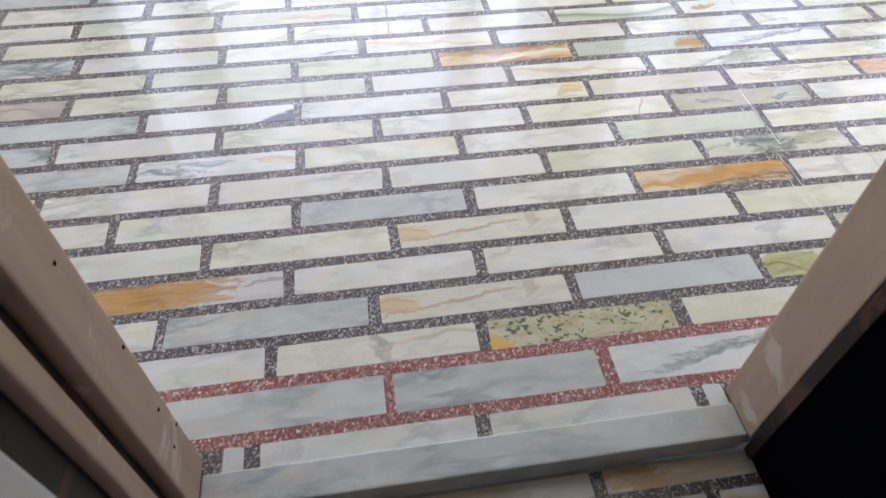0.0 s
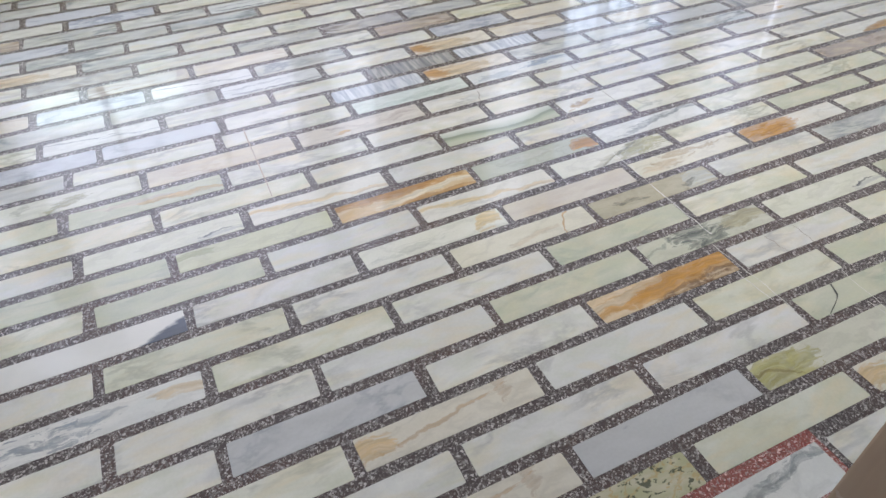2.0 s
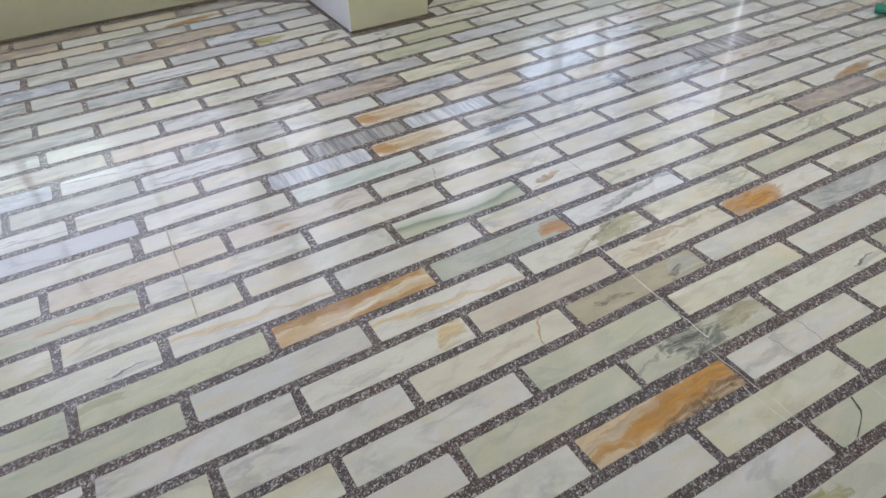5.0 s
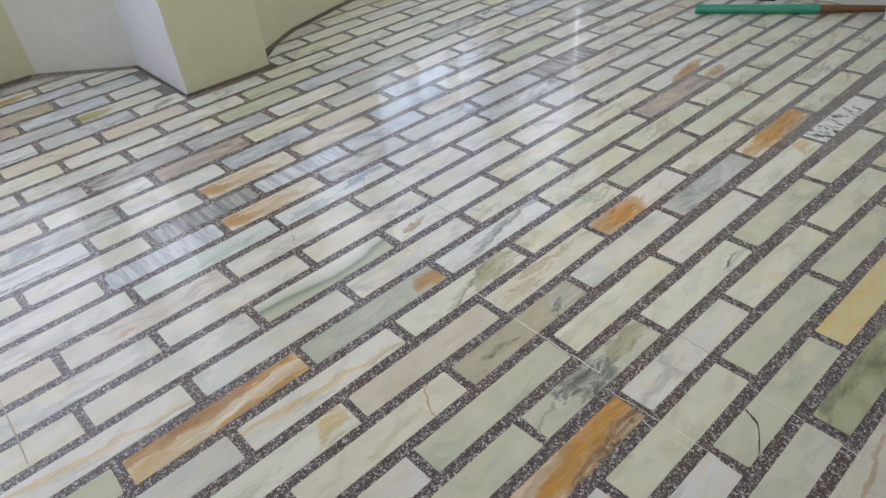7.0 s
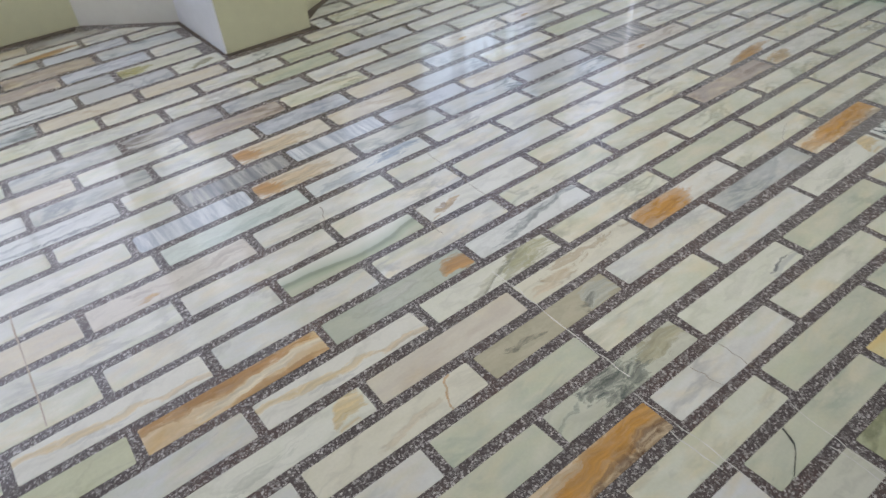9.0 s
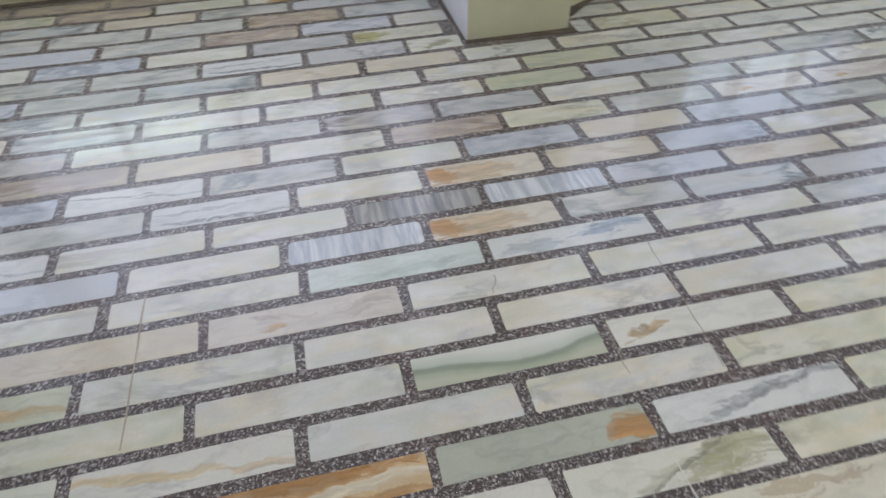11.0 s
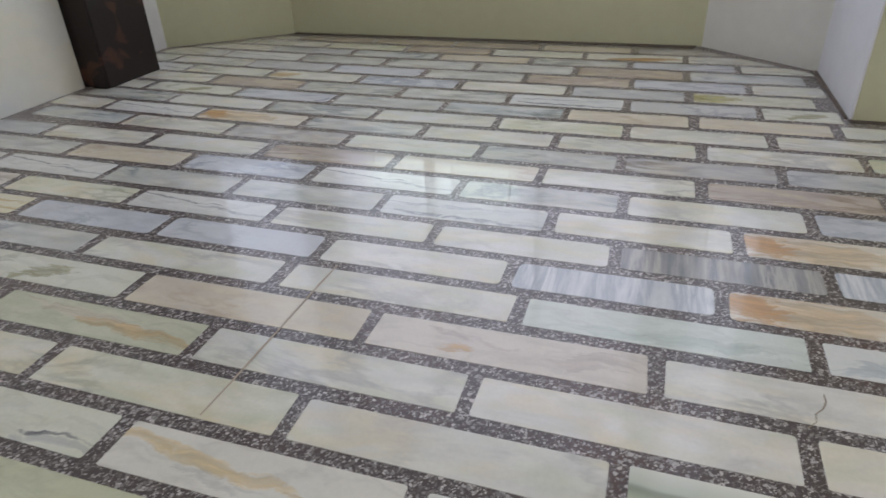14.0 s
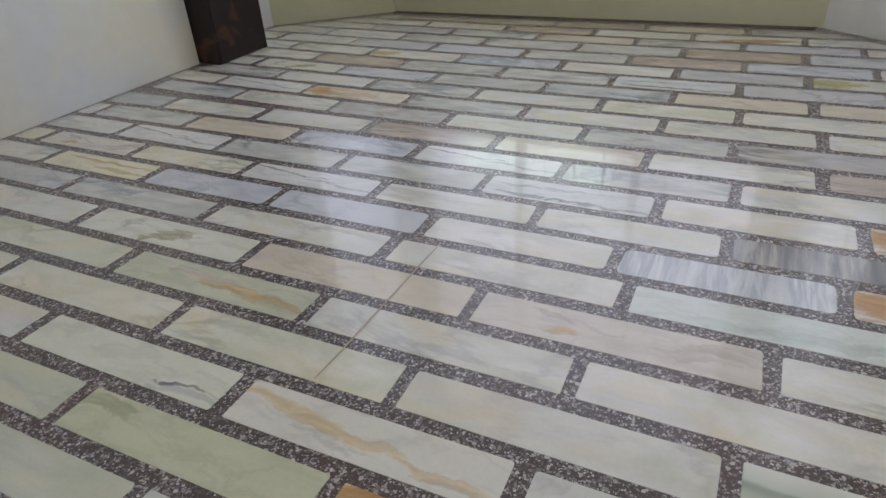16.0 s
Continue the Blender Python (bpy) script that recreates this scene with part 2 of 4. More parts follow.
def speckled(name, base, cloud, dark, corner):
    """Olive mottled marble full of short dark specks and rusty threads, with an orange corner."""
    k = Mat(name).polish()
    at = k.coords()
    parts = k.n.new("ShaderNodeSeparateXYZ")
    k.l.new(at, parts.inputs[0])
    c = k.mix(k.ramp(k.noise(k.place(at, (3, 6, 1), (0, 0, 0.4)), 6.0, 6, 0.8, 2.0), (0.38, 0.0), (0.62, 1.0)), base, cloud)
    thread = k.math("ABSOLUTE", k.math("SUBTRACT", k.noise(k.place(at, (9, 16, 1), (0, 0, 0.5)), 2.0, 5, 0.6, 7.0), 0.5), 0.0)
    c = k.mix(k.ramp(thread, (0.0, 0.7), (0.035, 0.0)), c, (0.52, 0.36, 0.14))
    speck = k.noise(k.place(at, (60, 95, 1), (0, 0, 0.5)), 1.0, 3, 0.8, 5.0, 0.5)
    crowd = k.noise(at, 9.0, 2, 0.0, 1.0)
    c = k.mix(k.ramp(k.math("ADD", speck, k.math("MULTIPLY", k.math("SUBTRACT", crowd, 0.5), 0.5)), (0.565, 0.0), (0.61, 0.9)), c, dark)
    reach = k.math("ADD", k.math("MULTIPLY", parts.outputs[0], 0.6), k.math("ADD", parts.outputs[1], k.math("MULTIPLY", k.math("SUBTRACT", k.noise(at, 30.0, 4), 0.5), 0.03)))
    k.colour(k.mix(k.ramp(k.math("ADD", reach, 0.2), (0.082, 0.95), (0.098, 0.0)), c, corner))
    return k.m


def dashed(name, base, dark):
    """Pale marble crowded with short slanting black dashes, thinning out towards one end."""
    k = Mat(name).polish()
    at = k.coords()
    parts = k.n.new("ShaderNodeSeparateXYZ")
    k.l.new(at, parts.inputs[0])
    n = k.noise(k.place(at, (62, 26, 1), (0, 0, 0.55)), 1.0, 3, 1.6, 4.0, 0.5)
    level = k.math("SUBTRACT", n, k.math("MULTIPLY", k.math("MAXIMUM", parts.outputs[0], 0.0), 0.6))
    pale = k.mix(k.ramp(k.noise(at, 12.0, 4, 0.5), (0.4, 0.0), (0.7, 0.7)), base, tuple(0.82 * c for c in base))
    k.colour(k.mix(k.ramp(level, (0.535, 0.0), (0.565, 0.9)), pale, dark))
    return k.m


def terrazzo(name, cement, chips, bright, rust):
    """Polished cement full of stone chips of two sizes, browner in some stretches than in others."""
    k = Mat(name).polish(0.28, 0.2)
    at = k.coords("Object")
    ground = k.mix(k.noise(at, 60.0, 4), cement, tuple(1.7 * v for v in cement))
    c = k.mix(k.ramp(k.noise(at, 4.5, 4, 0.6), (0.46, 0.0), (0.62, 0.85)), ground, rust)
    relief = None
    for scale, few, low, high in ((340.0, 0.30, 0.07, 0.16), (210.0, 0.55, 0.05, 0.12)):
        cell = k.n.new("ShaderNodeTexVoronoi")
        cell.inputs["Scale"].default_value = scale
        k.l.new(at, cell.inputs["Vector"])
        edge = k.n.new("ShaderNodeTexVoronoi")
        edge.feature = "DISTANCE_TO_EDGE"
        edge.inputs["Scale"].default_value = scale
        k.l.new(at, edge.inputs["Vector"])
        tone = k.n.new("ShaderNodeSeparateColor")
        k.l.new(cell.outputs["Color"], tone.inputs[0])
        chip = k.ramp(edge.outputs["Distance"], (low, 0.0), (high, 1.0))
        keep = k.ramp(tone.outputs[1], (few, 0.0), (few + 0.03, 1.0))
        grey = k.ramp(tone.outputs[0], (0.0, tuple(0.5 * v for v in chips)), (0.30, chips), (0.55, tuple(0.55 * v for v in bright)), (0.78, bright), (1.0, tuple(min(0.9, 1.35 * v) for v in bright)))
        relief = k.math("MULTIPLY", chip, keep)
        c = k.mix(relief, c, grey)
    k.colour(c)
    k.bump(relief, 0.15, 0.0006)
    return k.m


def plaster(name, a, b, scale=1.3):
    k = Mat(name, 0.62, 0.35)
    at = k.coords()
    c = k.mix(k.ramp(k.noise(at, scale, 5, 0.6), (0.35, 0.0), (0.7, 1.0)), a, b)
    c = k.mix(0.10, c, k.ramp(k.noise(at, 22.0, 5), (0.3, 0.5), (0.7, 1.0)), "MULTIPLY")
    k.colour(c)
    k.bump(k.noise(at, 45.0, 6), 0.22, 0.003)
    return k.m


def painted_wood(name, paint, worn, amount=0.62):
    k = Mat(name, 0.5, 0.4)
    at = k.coords()
    grain = k.noise(k.place(at, (40, 40, 2.5)), 1.0, 5, 0.4)
    c = k.mix(k.ramp(grain, (0.35, 0.0), (0.75, 0.8)), paint, tuple(0.72 * v for v in paint))
    c = k.mix(k.ramp(k.noise(at, 9.0, 5, 0.8), (amount, 0.0), (amount + 0.05, 1.0)), c, worn)
    k.colour(k.mix(k.ramp(k.noise(at, 3.0, 4), (0.4, 0.0), (0.7, 0.5)), c, tuple(0.6 * v for v in paint)))
    k.bump(grain, 0.25, 0.002)
    return k.m


def plain(name, colour, rough=0.5, metal=0.0, vary=0.25):
    k = Mat(name, rough, 0.5, metal)
    at = k.coords()
    k.colour(k.mix(k.ramp(k.noise(at, 14.0, 5), (0.35, 0.0), (0.7, 1.0)), colour, tuple((1 - vary) * v for v in colour)))
    k.bump(k.noise(at, 60.0, 4), 0.15, 0.001)
    return k.m


WHITE = [(0.79, 0.78, 0.70), (0.81, 0.80, 0.74), (0.76, 0.76, 0.67), (0.79, 0.77, 0.70), (0.82, 0.81, 0.75), (0.70, 0.71, 0.67), (0.80, 0.78, 0.69), (0.72, 0.74, 0.66), (0.80, 0.79, 0.75), (0.68, 0.69, 0.68), (0.81, 0.80, 0.72)]
PALE, CREAM, RUST, UMBER = (0.76, 0.755, 0.68), (0.80, 0.68, 0.48), (0.64, 0.31, 0.045), (0.17, 0.085, 0.04)
KHAKI, SLATE = (0.52, 0.48, 0.31), (0.12, 0.14, 0.13)
STONE = {
    "w": marble("white_marble", WHITE, (0.67, 0.665, 0.615), (0.42, 0.42, 0.40), 0.05, (2, 5, 1), 0.6, 0.65, 0.42, 0.42),
    "e": marble("ivory_green_marble", [(0.75, 0.735, 0.62), (0.77, 0.75, 0.635), (0.70, 0.71, 0.585), (0.79, 0.78, 0.67)], (0.65, 0.655, 0.51), (0.34, 0.35, 0.26), 0.05, (2, 5, 1), 0.5, 0.6, 0.5, 0.42),
    "j": edged("green_edged_marble", (0.75, 0.75, 0.67), (0.28, 0.32, 0.24)),
    "x": figured("blue_smeared_marble", (0.74, 0.75, 0.70), (0.68, 0.71, 0.68), ((0.42, 0.50, 0.60), 0.10, 0.012, 0.10, 0.025, 0.1, 0.9, 0.9), ((0.50, 0.57, 0.62), -0.09, -0.01, 0.08, 0.02, 0.1, 0.9, 0.6)),
    "g": marble("grey_marble", [(0.53, 0.54, 0.52), (0.57, 0.575, 0.555), (0.49, 0.50, 0.485)], (0.60, 0.605, 0.59), (0.27, 0.29, 0.32), 0.05, (3, 6, 1), 0.4, 0.5),
    "b": marble("blue_grey_marble", [(0.56, 0.575, 0.60), (0.48, 0.50, 0.54), (0.61, 0.62, 0.64)], (0.62, 0.65, 0.67), (0.26, 0.29, 0.34), 0.06, (3, 7, 1), 0.4, 0.6),
    "c": marble("bold_veined_marble", [(0.76, 0.77, 0.71), (0.73, 0.75, 0.69)], (0.66, 0.68, 0.63), (0.26, 0.28, 0.27), 0.035, (2, 5, 1), 0.7, 0.95, 0.3),
    "a": marble("grey_smeared_marble", [(0.67, 0.675, 0.63), (0.62, 0.63, 0.59)], (0.47, 0.48, 0.45), (0.30, 0.33, 0.33), 0.06, (2, 7, 1), 0.35, 0.85, 0.2, 0.2),
    "v": marble("veined_marble", [(0.66, 0.69, 0.65), (0.62, 0.64, 0.62)], (0.50, 0.54, 0.54), (0.20, 0.23, 0.22), 0.08, (2, 8, 1), 0.45, 0.9, 0.2),
    "n": marble("pale_green_marble", [(0.64, 0.64, 0.51), (0.66, 0.65, 0.51), (0.60, 0.62, 0.48)], (0.53, 0.56, 0.43), (0.34, 0.40, 0.32), 0.05, (2, 6, 1), 0.3, 0.5, 0.3, 0.5),
    "p": marble("beige_marble", [(0.72, 0.665, 0.53), (0.70, 0.655, 0.53)], (0.62, 0.56, 0.46), (0.45, 0.32, 0.20), 0.05, (2, 6, 1), 0.6, 0.45, 0.3),
    "t": marble("brown_pink_marble", [(0.48, 0.41, 0.34), (0.55, 0.47, 0.40)], (0.43, 0.38, 0.34), (0.30, 0.22, 0.17), 0.05, (2, 9, 1), 0.2, 0.7, 0.4),
    "y": marble("yellow_marble", [(0.74, 0.67, 0.40), (0.74, 0.64, 0.34)], (0.76, 0.56, 0.22), (0.42, 0.38, 0.22), 0.05, (2, 8, 1), 0.4, 0.6, 0.5, 0.4),
    "l": marble("olive_marble", [(0.36, 0.37, 0.17), (0.40, 0.41, 0.23)], (0.50, 0.50, 0.33), (0.14, 0.16, 0.09), 0.07, (2, 6, 1), 0.5, 0.7),
    "u": marble("dark_vein_marble", [(0.46, 0.44, 0.41), (0.42, 0.42, 0.43)], (0.58, 0.57, 0.54), (0.24, 0.20, 0.17), 0.08, (2, 10, 1), 0.2, 0.8, 0.3),
    "z": dashed("zebra_marble", (0.76, 0.77, 0.70), (0.07, 0.08, 0.08)),
    "S": wedged("dark_ended_marble", (0.78, 0.77, 0.71), (0.075, 0.085, 0.11)),
    "s": banded("striped_marble", (0.76, 0.78, 0.78), (0.46, 0.50, 0.55), 0.25, (26, 3, 1)),
    "d": banded("dark_striped_marble", (0.24, 0.25, 0.26), (0.50, 0.48, 0.44), 0.2, (30, 3, 1)),
    "A": figured("rust_brown_marble", (0.74, 0.60, 0.40), (0.68, 0.50, 0.28), (RUST, 0.03, 0.006, 0.24, 0.034, 0.06, 0.20, 0.95), (CREAM, -0.10, 0.012, 0.10, 0.012, 0.15, 0.5, 0.8), (UMBER, 0.07, -0.030, 0.16, 0.022, 0.10, 0.35, 0.95)),
    "B": figured("amber_marble", (0.74, 0.58, 0.36), (0.66, 0.44, 0.20), ((0.50, 0.24, 0.06), -0.02, 0.026, 0.20, 0.022, 0.0, 0.35, 0.9), ((0.90, 0.80, 0.58), 0.05, -0.006, 0.17, 0.013, 0.09, 0.3, 1.0), ((0.54, 0.27, 0.08), 0.10, -0.03, 0.12, 0.012, 0.0, 0.4, 0.7)),
    "C": figured("rust_topped_marble", (0.78, 0.72, 0.56), (0.74, 0.64, 0.44), (RUST, 0.05, 0.006, 0.24, 0.042, 0.05, 0.15, 0.95), (UMBER, 0.10, -0.036, 0.14, 0.014, 0.0, 0.3, 0.7)),
    "O": figured("rust_ended_marble", PALE, (0.74, 0.70, 0.58), (RUST, -0.095, -0.004, 0.115, 0.060, 0.0, 0.16, 0.97)),
    "Q": figured("rust_streaked_end_marble", (0.68, 0.66, 0.61), (0.60, 0.58, 0.54), (RUST, -0.07, -0.002, 0.18, 0.055, 0.05, 0.30, 0.95), (UMBER, -0.12, 0.034, 0.10, 0.010, 0.0, 0.7, 0.7), ((0.24, 0.22, 0.20), 0.15, 0.01, 0.05, 0.006, 0.4, 1.2, 0.6)),
    "D": figured("rust_cornered_marble", PALE, (0.74, 0.72, 0.60), ((0.60, 0.34, 0.11), 0.02, -0.022, 0.15, 0.030, 0.12, 0.15, 0.95)),
    "E": figured("tan_ended_marble", (0.72, 0.71, 0.62), (0.67, 0.66, 0.56), ((0.68, 0.48, 0.24), -0.12, 0.0, 0.07, 0.03, 0.2, 0.6, 0.85)),
    "h": figured("yellow_streaked_marble", (0.79, 0.77, 0.68), (0.74, 0.72, 0.62), ((0.86, 0.66, 0.32), -0.07, 0.004, 0.15, 0.012, -0.12, 0.45, 0.75), ((0.80, 0.62, 0.36), 0.13, -0.022, 0.07, 0.010, -0.1, 0.7, 0.7), ((0.60, 0.60, 0.56), -0.02, -0.02, 0.07, 0.008, -0.1, 0.9, 0.5)),
    "H": figured("honey_streaked_marble", (0.76, 0.72, 0.53), (0.74, 0.68, 0.46), ((0.66, 0.48, 0.22), 0.02, 0.014, 0.16, 0.006, -0.04, 0.5, 0.8), ((0.68, 0.50, 0.24), 0.09, -0.016, 0.09, 0.008, -0.05, 0.5, 0.7)),
    "f": figured("rust_blotched_marble", (0.76, 0.71, 0.60), (0.72, 0.66, 0.54), ((0.76, 0.58, 0.36), -0.06, 0.0, 0.16, 0.045, -0.1, 0.4, 0.8), ((0.64, 0.32, 0.09), -0.125, 0.0, 0.055, 0.040, 0.1, 0.6, 0.75)),
    "F": figured("rust_veined_marble", (0.74, 0.70, 0.58), (0.70, 0.65, 0.52), ((0.80, 0.56, 0.26), -0.15, 0.006, 0.035, 0.03, 0.0, 0.7, 0.8), ((0.66, 0.42, 0.20), -0.03, 0.002, 0.15, 0.005, 0.14, 1.0, 0.6), ((0.60, 0.44, 0.28), 0.12, 0.01, 0.02, 0.03, 0.4, 0.9, 0.5)),
    "q": figured("sage_marble", (0.52, 0.54, 0.43), (0.46, 0.49, 0.40), ((0.64, 0.34, 0.11), 0.160, -0.006, 0.032, 0.036, 0.3, 0.5, 0.9), ((0.60, 0.60, 0.52), -0.02, 0.01, 0.10, 0.014, 0.0, 0.7, 0.6)),
    "k": figured("charcoal_patched_marble", (0.63, 0.63, 0.51), (0.57, 0.58, 0.44), (KHAKI, 0.11, 0.006, 0.08, 0.032, 0.0, 0.6, 0.9), (SLATE, -0.02, 0.0, 0.085, 0.052, -0.3, 0.7, 1.0), ((0.26, 0.29, 0.26), -0.12, 0.012, 0.06, 0.004, 0.4, 0.9, 0.7)),
    "K": figured("khaki_marble", (0.54, 0.50, 0.36), (0.46, 0.42, 0.29), ((0.62, 0.64, 0.55), 0.14, 0.0, 0.05, 0.03, 0.2, 0.8, 0.8), ((0.13, 0.14, 0.12), -0.09, 0.0, 0.06, 0.008, -0.1, 1.1, 0.8), ((0.16, 0.17, 0.15), 0.11, -0.012, 0.035, 0.012, 0.3, 1.1, 0.8)),
    "V": figured("dark_stroked_marble", (0.76, 0.77, 0.72), (0.70, 0.71, 0.66), ((0.28, 0.31, 0.31), 0.07, 0.016, 0.14, 0.014, 0.12, 0.9, 0.9), ((0.34, 0.37, 0.37), -0.07, -0.014, 0.10, 0.008, 0.16, 0.8, 0.85), ((0.40, 0.42, 0.40), 0.0, 0.0, 0.07, 0.006, 0.3, 0.8, 0.8)),
    "o": figured("olive_stroked_marble", (0.76, 0.75, 0.64), (0.72, 0.72, 0.58), ((0.50, 0.48, 0.28), 0.10, 0.004, 0.085, 0.042, 0.2, 0.7, 0.9), ((0.30, 0.30, 0.22), 0.01, -0.004, 0.12, 0.007, 0.38, 0.5, 0.9), ((0.64, 0.62, 0.46), -0.04, -0.014, 0.07, 0.012, 0.4, 0.6, 0.7)),
    "U": figured("grey_crossed_cream_marble", (0.80, 0.76, 0.63), (0.76, 0.71, 0.57), ((0.42, 0.41, 0.34), 0.0, 0.008, 0.055, 0.011, -0.9, 0.5, 0.9), ((0.82, 0.66, 0.42), 0.09, 0.012, 0.10, 0.008, 0.1, 0.6, 0.6)),
    "J": figured("rust_lined_cream_marble", (0.76, 0.73, 0.59), (0.71, 0.68, 0.53), ((0.66, 0.42, 0.20), 0.125, 0.0, 0.045, 0.005, 1.25, 0.3, 0.85), ((0.80, 0.66, 0.44), 0.02, -0.012, 0.10, 0.010, 0.1, 0.6, 0.5)),
    "I": figured("yellow_ended_marble", (0.78, 0.77, 0.66), (0.73, 0.73, 0.60), ((0.84, 0.64, 0.30), 0.145, 0.004, 0.045, 0.022, 1.1, 0.5, 0.85), ((0.62, 0.64, 0.52), -0.06, -0.01, 0.10, 0.012, 0.1, 0.8, 0.5)),
    "i": figured("mint_marble", (0.68, 0.74, 0.67), (0.72, 0.76, 0.70), ((0.56, 0.67, 0.60), 0.04, -0.016, 0.16, 0.014, 0.02, 0.7, 0.6)),
    "r": figured("brown_dabbed_marble", (0.78, 0.77, 0.68), (0.74, 0.73, 0.62), ((0.64, 0.46, 0.24), -0.11, 0.0, 0.055, 0.011, 0.35, 0.9, 0.85), ((0.44, 0.30, 0.16), -0.125, 0.004, 0.02, 0.006, 0.4, 0.9, 0.7)),
    "P": figured("brown_spotted_marble", (0.75, 0.72, 0.58), (0.70, 0.66, 0.50), ((0.46, 0.33, 0.18), 0.05, 0.014, 0.13, 0.014, 0.0, 2.6, 0.5), ((0.74, 0.60, 0.40), -0.10, -0.01, 0.06, 0.02, 0.0, 0.8, 0.7)),
    "m": speckled("mottled_marble", (0.60, 0.56, 0.39), (0.47, 0.46, 0.27), (0.09, 0.10, 0.06), (0.76, 0.46, 0.10)),
    "M": figured("green_honey_marble", (0.62, 0.63, 0.47), (0.55, 0.57, 0.41), ((0.74, 0.66, 0.52), -0.03, 0.012, 0.12, 0.012, -0.08, 0.6, 0.8), ((0.72, 0.51, 0.26), 0.08, -0.006, 0.13, 0.013, -0.09, 0.45, 0.8)),
    "N": figured("olive_patched_marble", (0.74, 0.74, 0.64), (0.68, 0.69, 0.55), ((0.46, 0.44, 0.26), 0.01, -0.008, 0.06, 0.022, 0.3, 0.9, 0.85), ((0.42, 0.44, 0.32), -0.09, 0.012, 0.04, 0.016, 0.5, 1.0, 0.6)),
    "R": figured("pinkish_dabbed_marble", (0.72, 0.67, 0.58), (0.66, 0.61, 0.53), ((0.78, 0.50, 0.22), -0.07, -0.012, 0.03, 0.009, 0.1, 0.7, 0.85), ((0.48, 0.38, 0.34), -0.05, 0.012, 0.06, 0.008, -0.2, 1.0, 0.5), ((0.60, 0.52, 0.44), 0.12, 0.0, 0.05, 0.02, 0.3, 1.0, 0.6)),
    "T": figured("ink_dashed_marble", (0.75, 0.75, 0.63), (0.69, 0.70, 0.55), ((0.16, 0.17, 0.19), 0.115, -0.018, 0.055, 0.004, 0.1, 0.4, 0.9), ((0.62, 0.64, 0.60), 0.13, -0.026, 0.05, 0.008, 0.1, 0.6, 0.6)),
    "L": figured("soft_olive_marble", (0.64, 0.65, 0.46), (0.57, 0.58, 0.38), ((0.50, 0.52, 0.30), -0.14, 0.016, 0.05, 0.012, 0.0, 1.0, 0.6)),
    "W": figured("blue_speckled_marble", (0.78, 0.77, 0.71), (0.72, 0.73, 0.68), ((0.26, 0.31, 0.36), -0.10, -0.004, 0.085, 0.030, 0.0, 2.2, 0.8), ((0.74, 0.58, 0.34), 0.14, 0.004, 0.065, 0.014, -0.2, 0.5, 0.75), ((0.44, 0.48, 0.52), -0.02, 0.012, 0.04, 0.012, 0.0, 1.0, 0.6)),
    "Y": figured("olive_ended_marble", (0.68, 0.67, 0.55), (0.64, 0.64, 0.50), ((0.50, 0.46, 0.16), -0.12, 0.0, 0.09, 0.04, 0.1, 0.5, 0.9), ((0.30, 0.24, 0.08), -0.15, 0.0, 0.05, 0.005, -0.5, 0.5, 0.7)),
    "G": figured("dark_underlined_marble", (0.72, 0.73, 0.69), (0.64, 0.66, 0.64), ((0.16, 0.18, 0.20), 0.0, -0.028, 0.19, 0.008, -0.03, 0.5, 0.85), ((0.38, 0.40, 0.42), -0.05, 0.014, 0.14, 0.006, 0.06, 0.8, 0.7)),
    "Z": figured("grey_lined_marble", (0.74, 0.74, 0.69), (0.66, 0.67, 0.64), ((0.26, 0.28, 0.30), -0.06, 0.014, 0.12, 0.004, -0.10, 0.5, 0.85), ((0.34, 0.36, 0.38), 0.08, -0.012, 0.10, 0.005, -0.12, 0.6, 0.7)),
}
FIGURED = set("xABCOQDEhHfFqkKVPmMNRTLWYGZjSUJIiorz")
GROUT = terrazzo("grey_terrazzo", (0.054, 0.042, 0.039), (0.13, 0.105, 0.098), (0.44, 0.41, 0.385), (0.105, 0.062, 0.050))
RED_GROUT = terrazzo("red_terrazzo", (0.22, 0.055, 0.045), (0.34, 0.13, 0.10), (0.64, 0.46, 0.42), (0.28, 0.08, 0.06))
GREEN_PAINT = plaster("pale_green_wall_paint", (0.64, 0.635, 0.43), (0.58, 0.575, 0.38))
WHITE_PAINT = plaster("white_wall_paint", (0.70, 0.69, 0.65), (0.78, 0.77, 0.75), 0.9)
CEILING_PAINT = plaster("white_ceiling_paint", (0.80, 0.80, 0.78), (0.76, 0.76, 0.74))
FRAME_PAINT = painted_wood("worn_beige_frame_paint", (0.56, 0.41, 0.285), (0.70, 0.61, 0.51), 0.60)
# stained wood of the post and strips; on the rebate it paints shade
DARK_WOOD_AND_SHADE = painted_wood("dark_stained_wood_and_shade", (0.017, 0.009, 0.007), (0.085, 0.032, 0.018), 0.56)
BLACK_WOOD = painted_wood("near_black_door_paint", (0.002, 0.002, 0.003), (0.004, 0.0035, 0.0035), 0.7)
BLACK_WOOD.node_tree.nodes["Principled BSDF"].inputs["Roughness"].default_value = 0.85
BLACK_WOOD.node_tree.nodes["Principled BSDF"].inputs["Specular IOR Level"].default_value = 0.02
GREY_GROUT = terrazzo("pale_grey_terrazzo", (0.12, 0.11, 0.10), (0.19, 0.175, 0.16), (0.40, 0.38, 0.35), (0.15, 0.115, 0.095))
DIRT = plain("dark_brown_cement_fillet", (0.17, 0.135, 0.105), 0.7, 0, 0.5)
GRILLE_PAINT = plain("grey_grille_paint", (0.16, 0.17, 0.16), 0.45)
FRAME_WHITE = plain("window_frame_paint", (0.62, 0.62, 0.56), 0.4)

# ---- mesh helpers ----


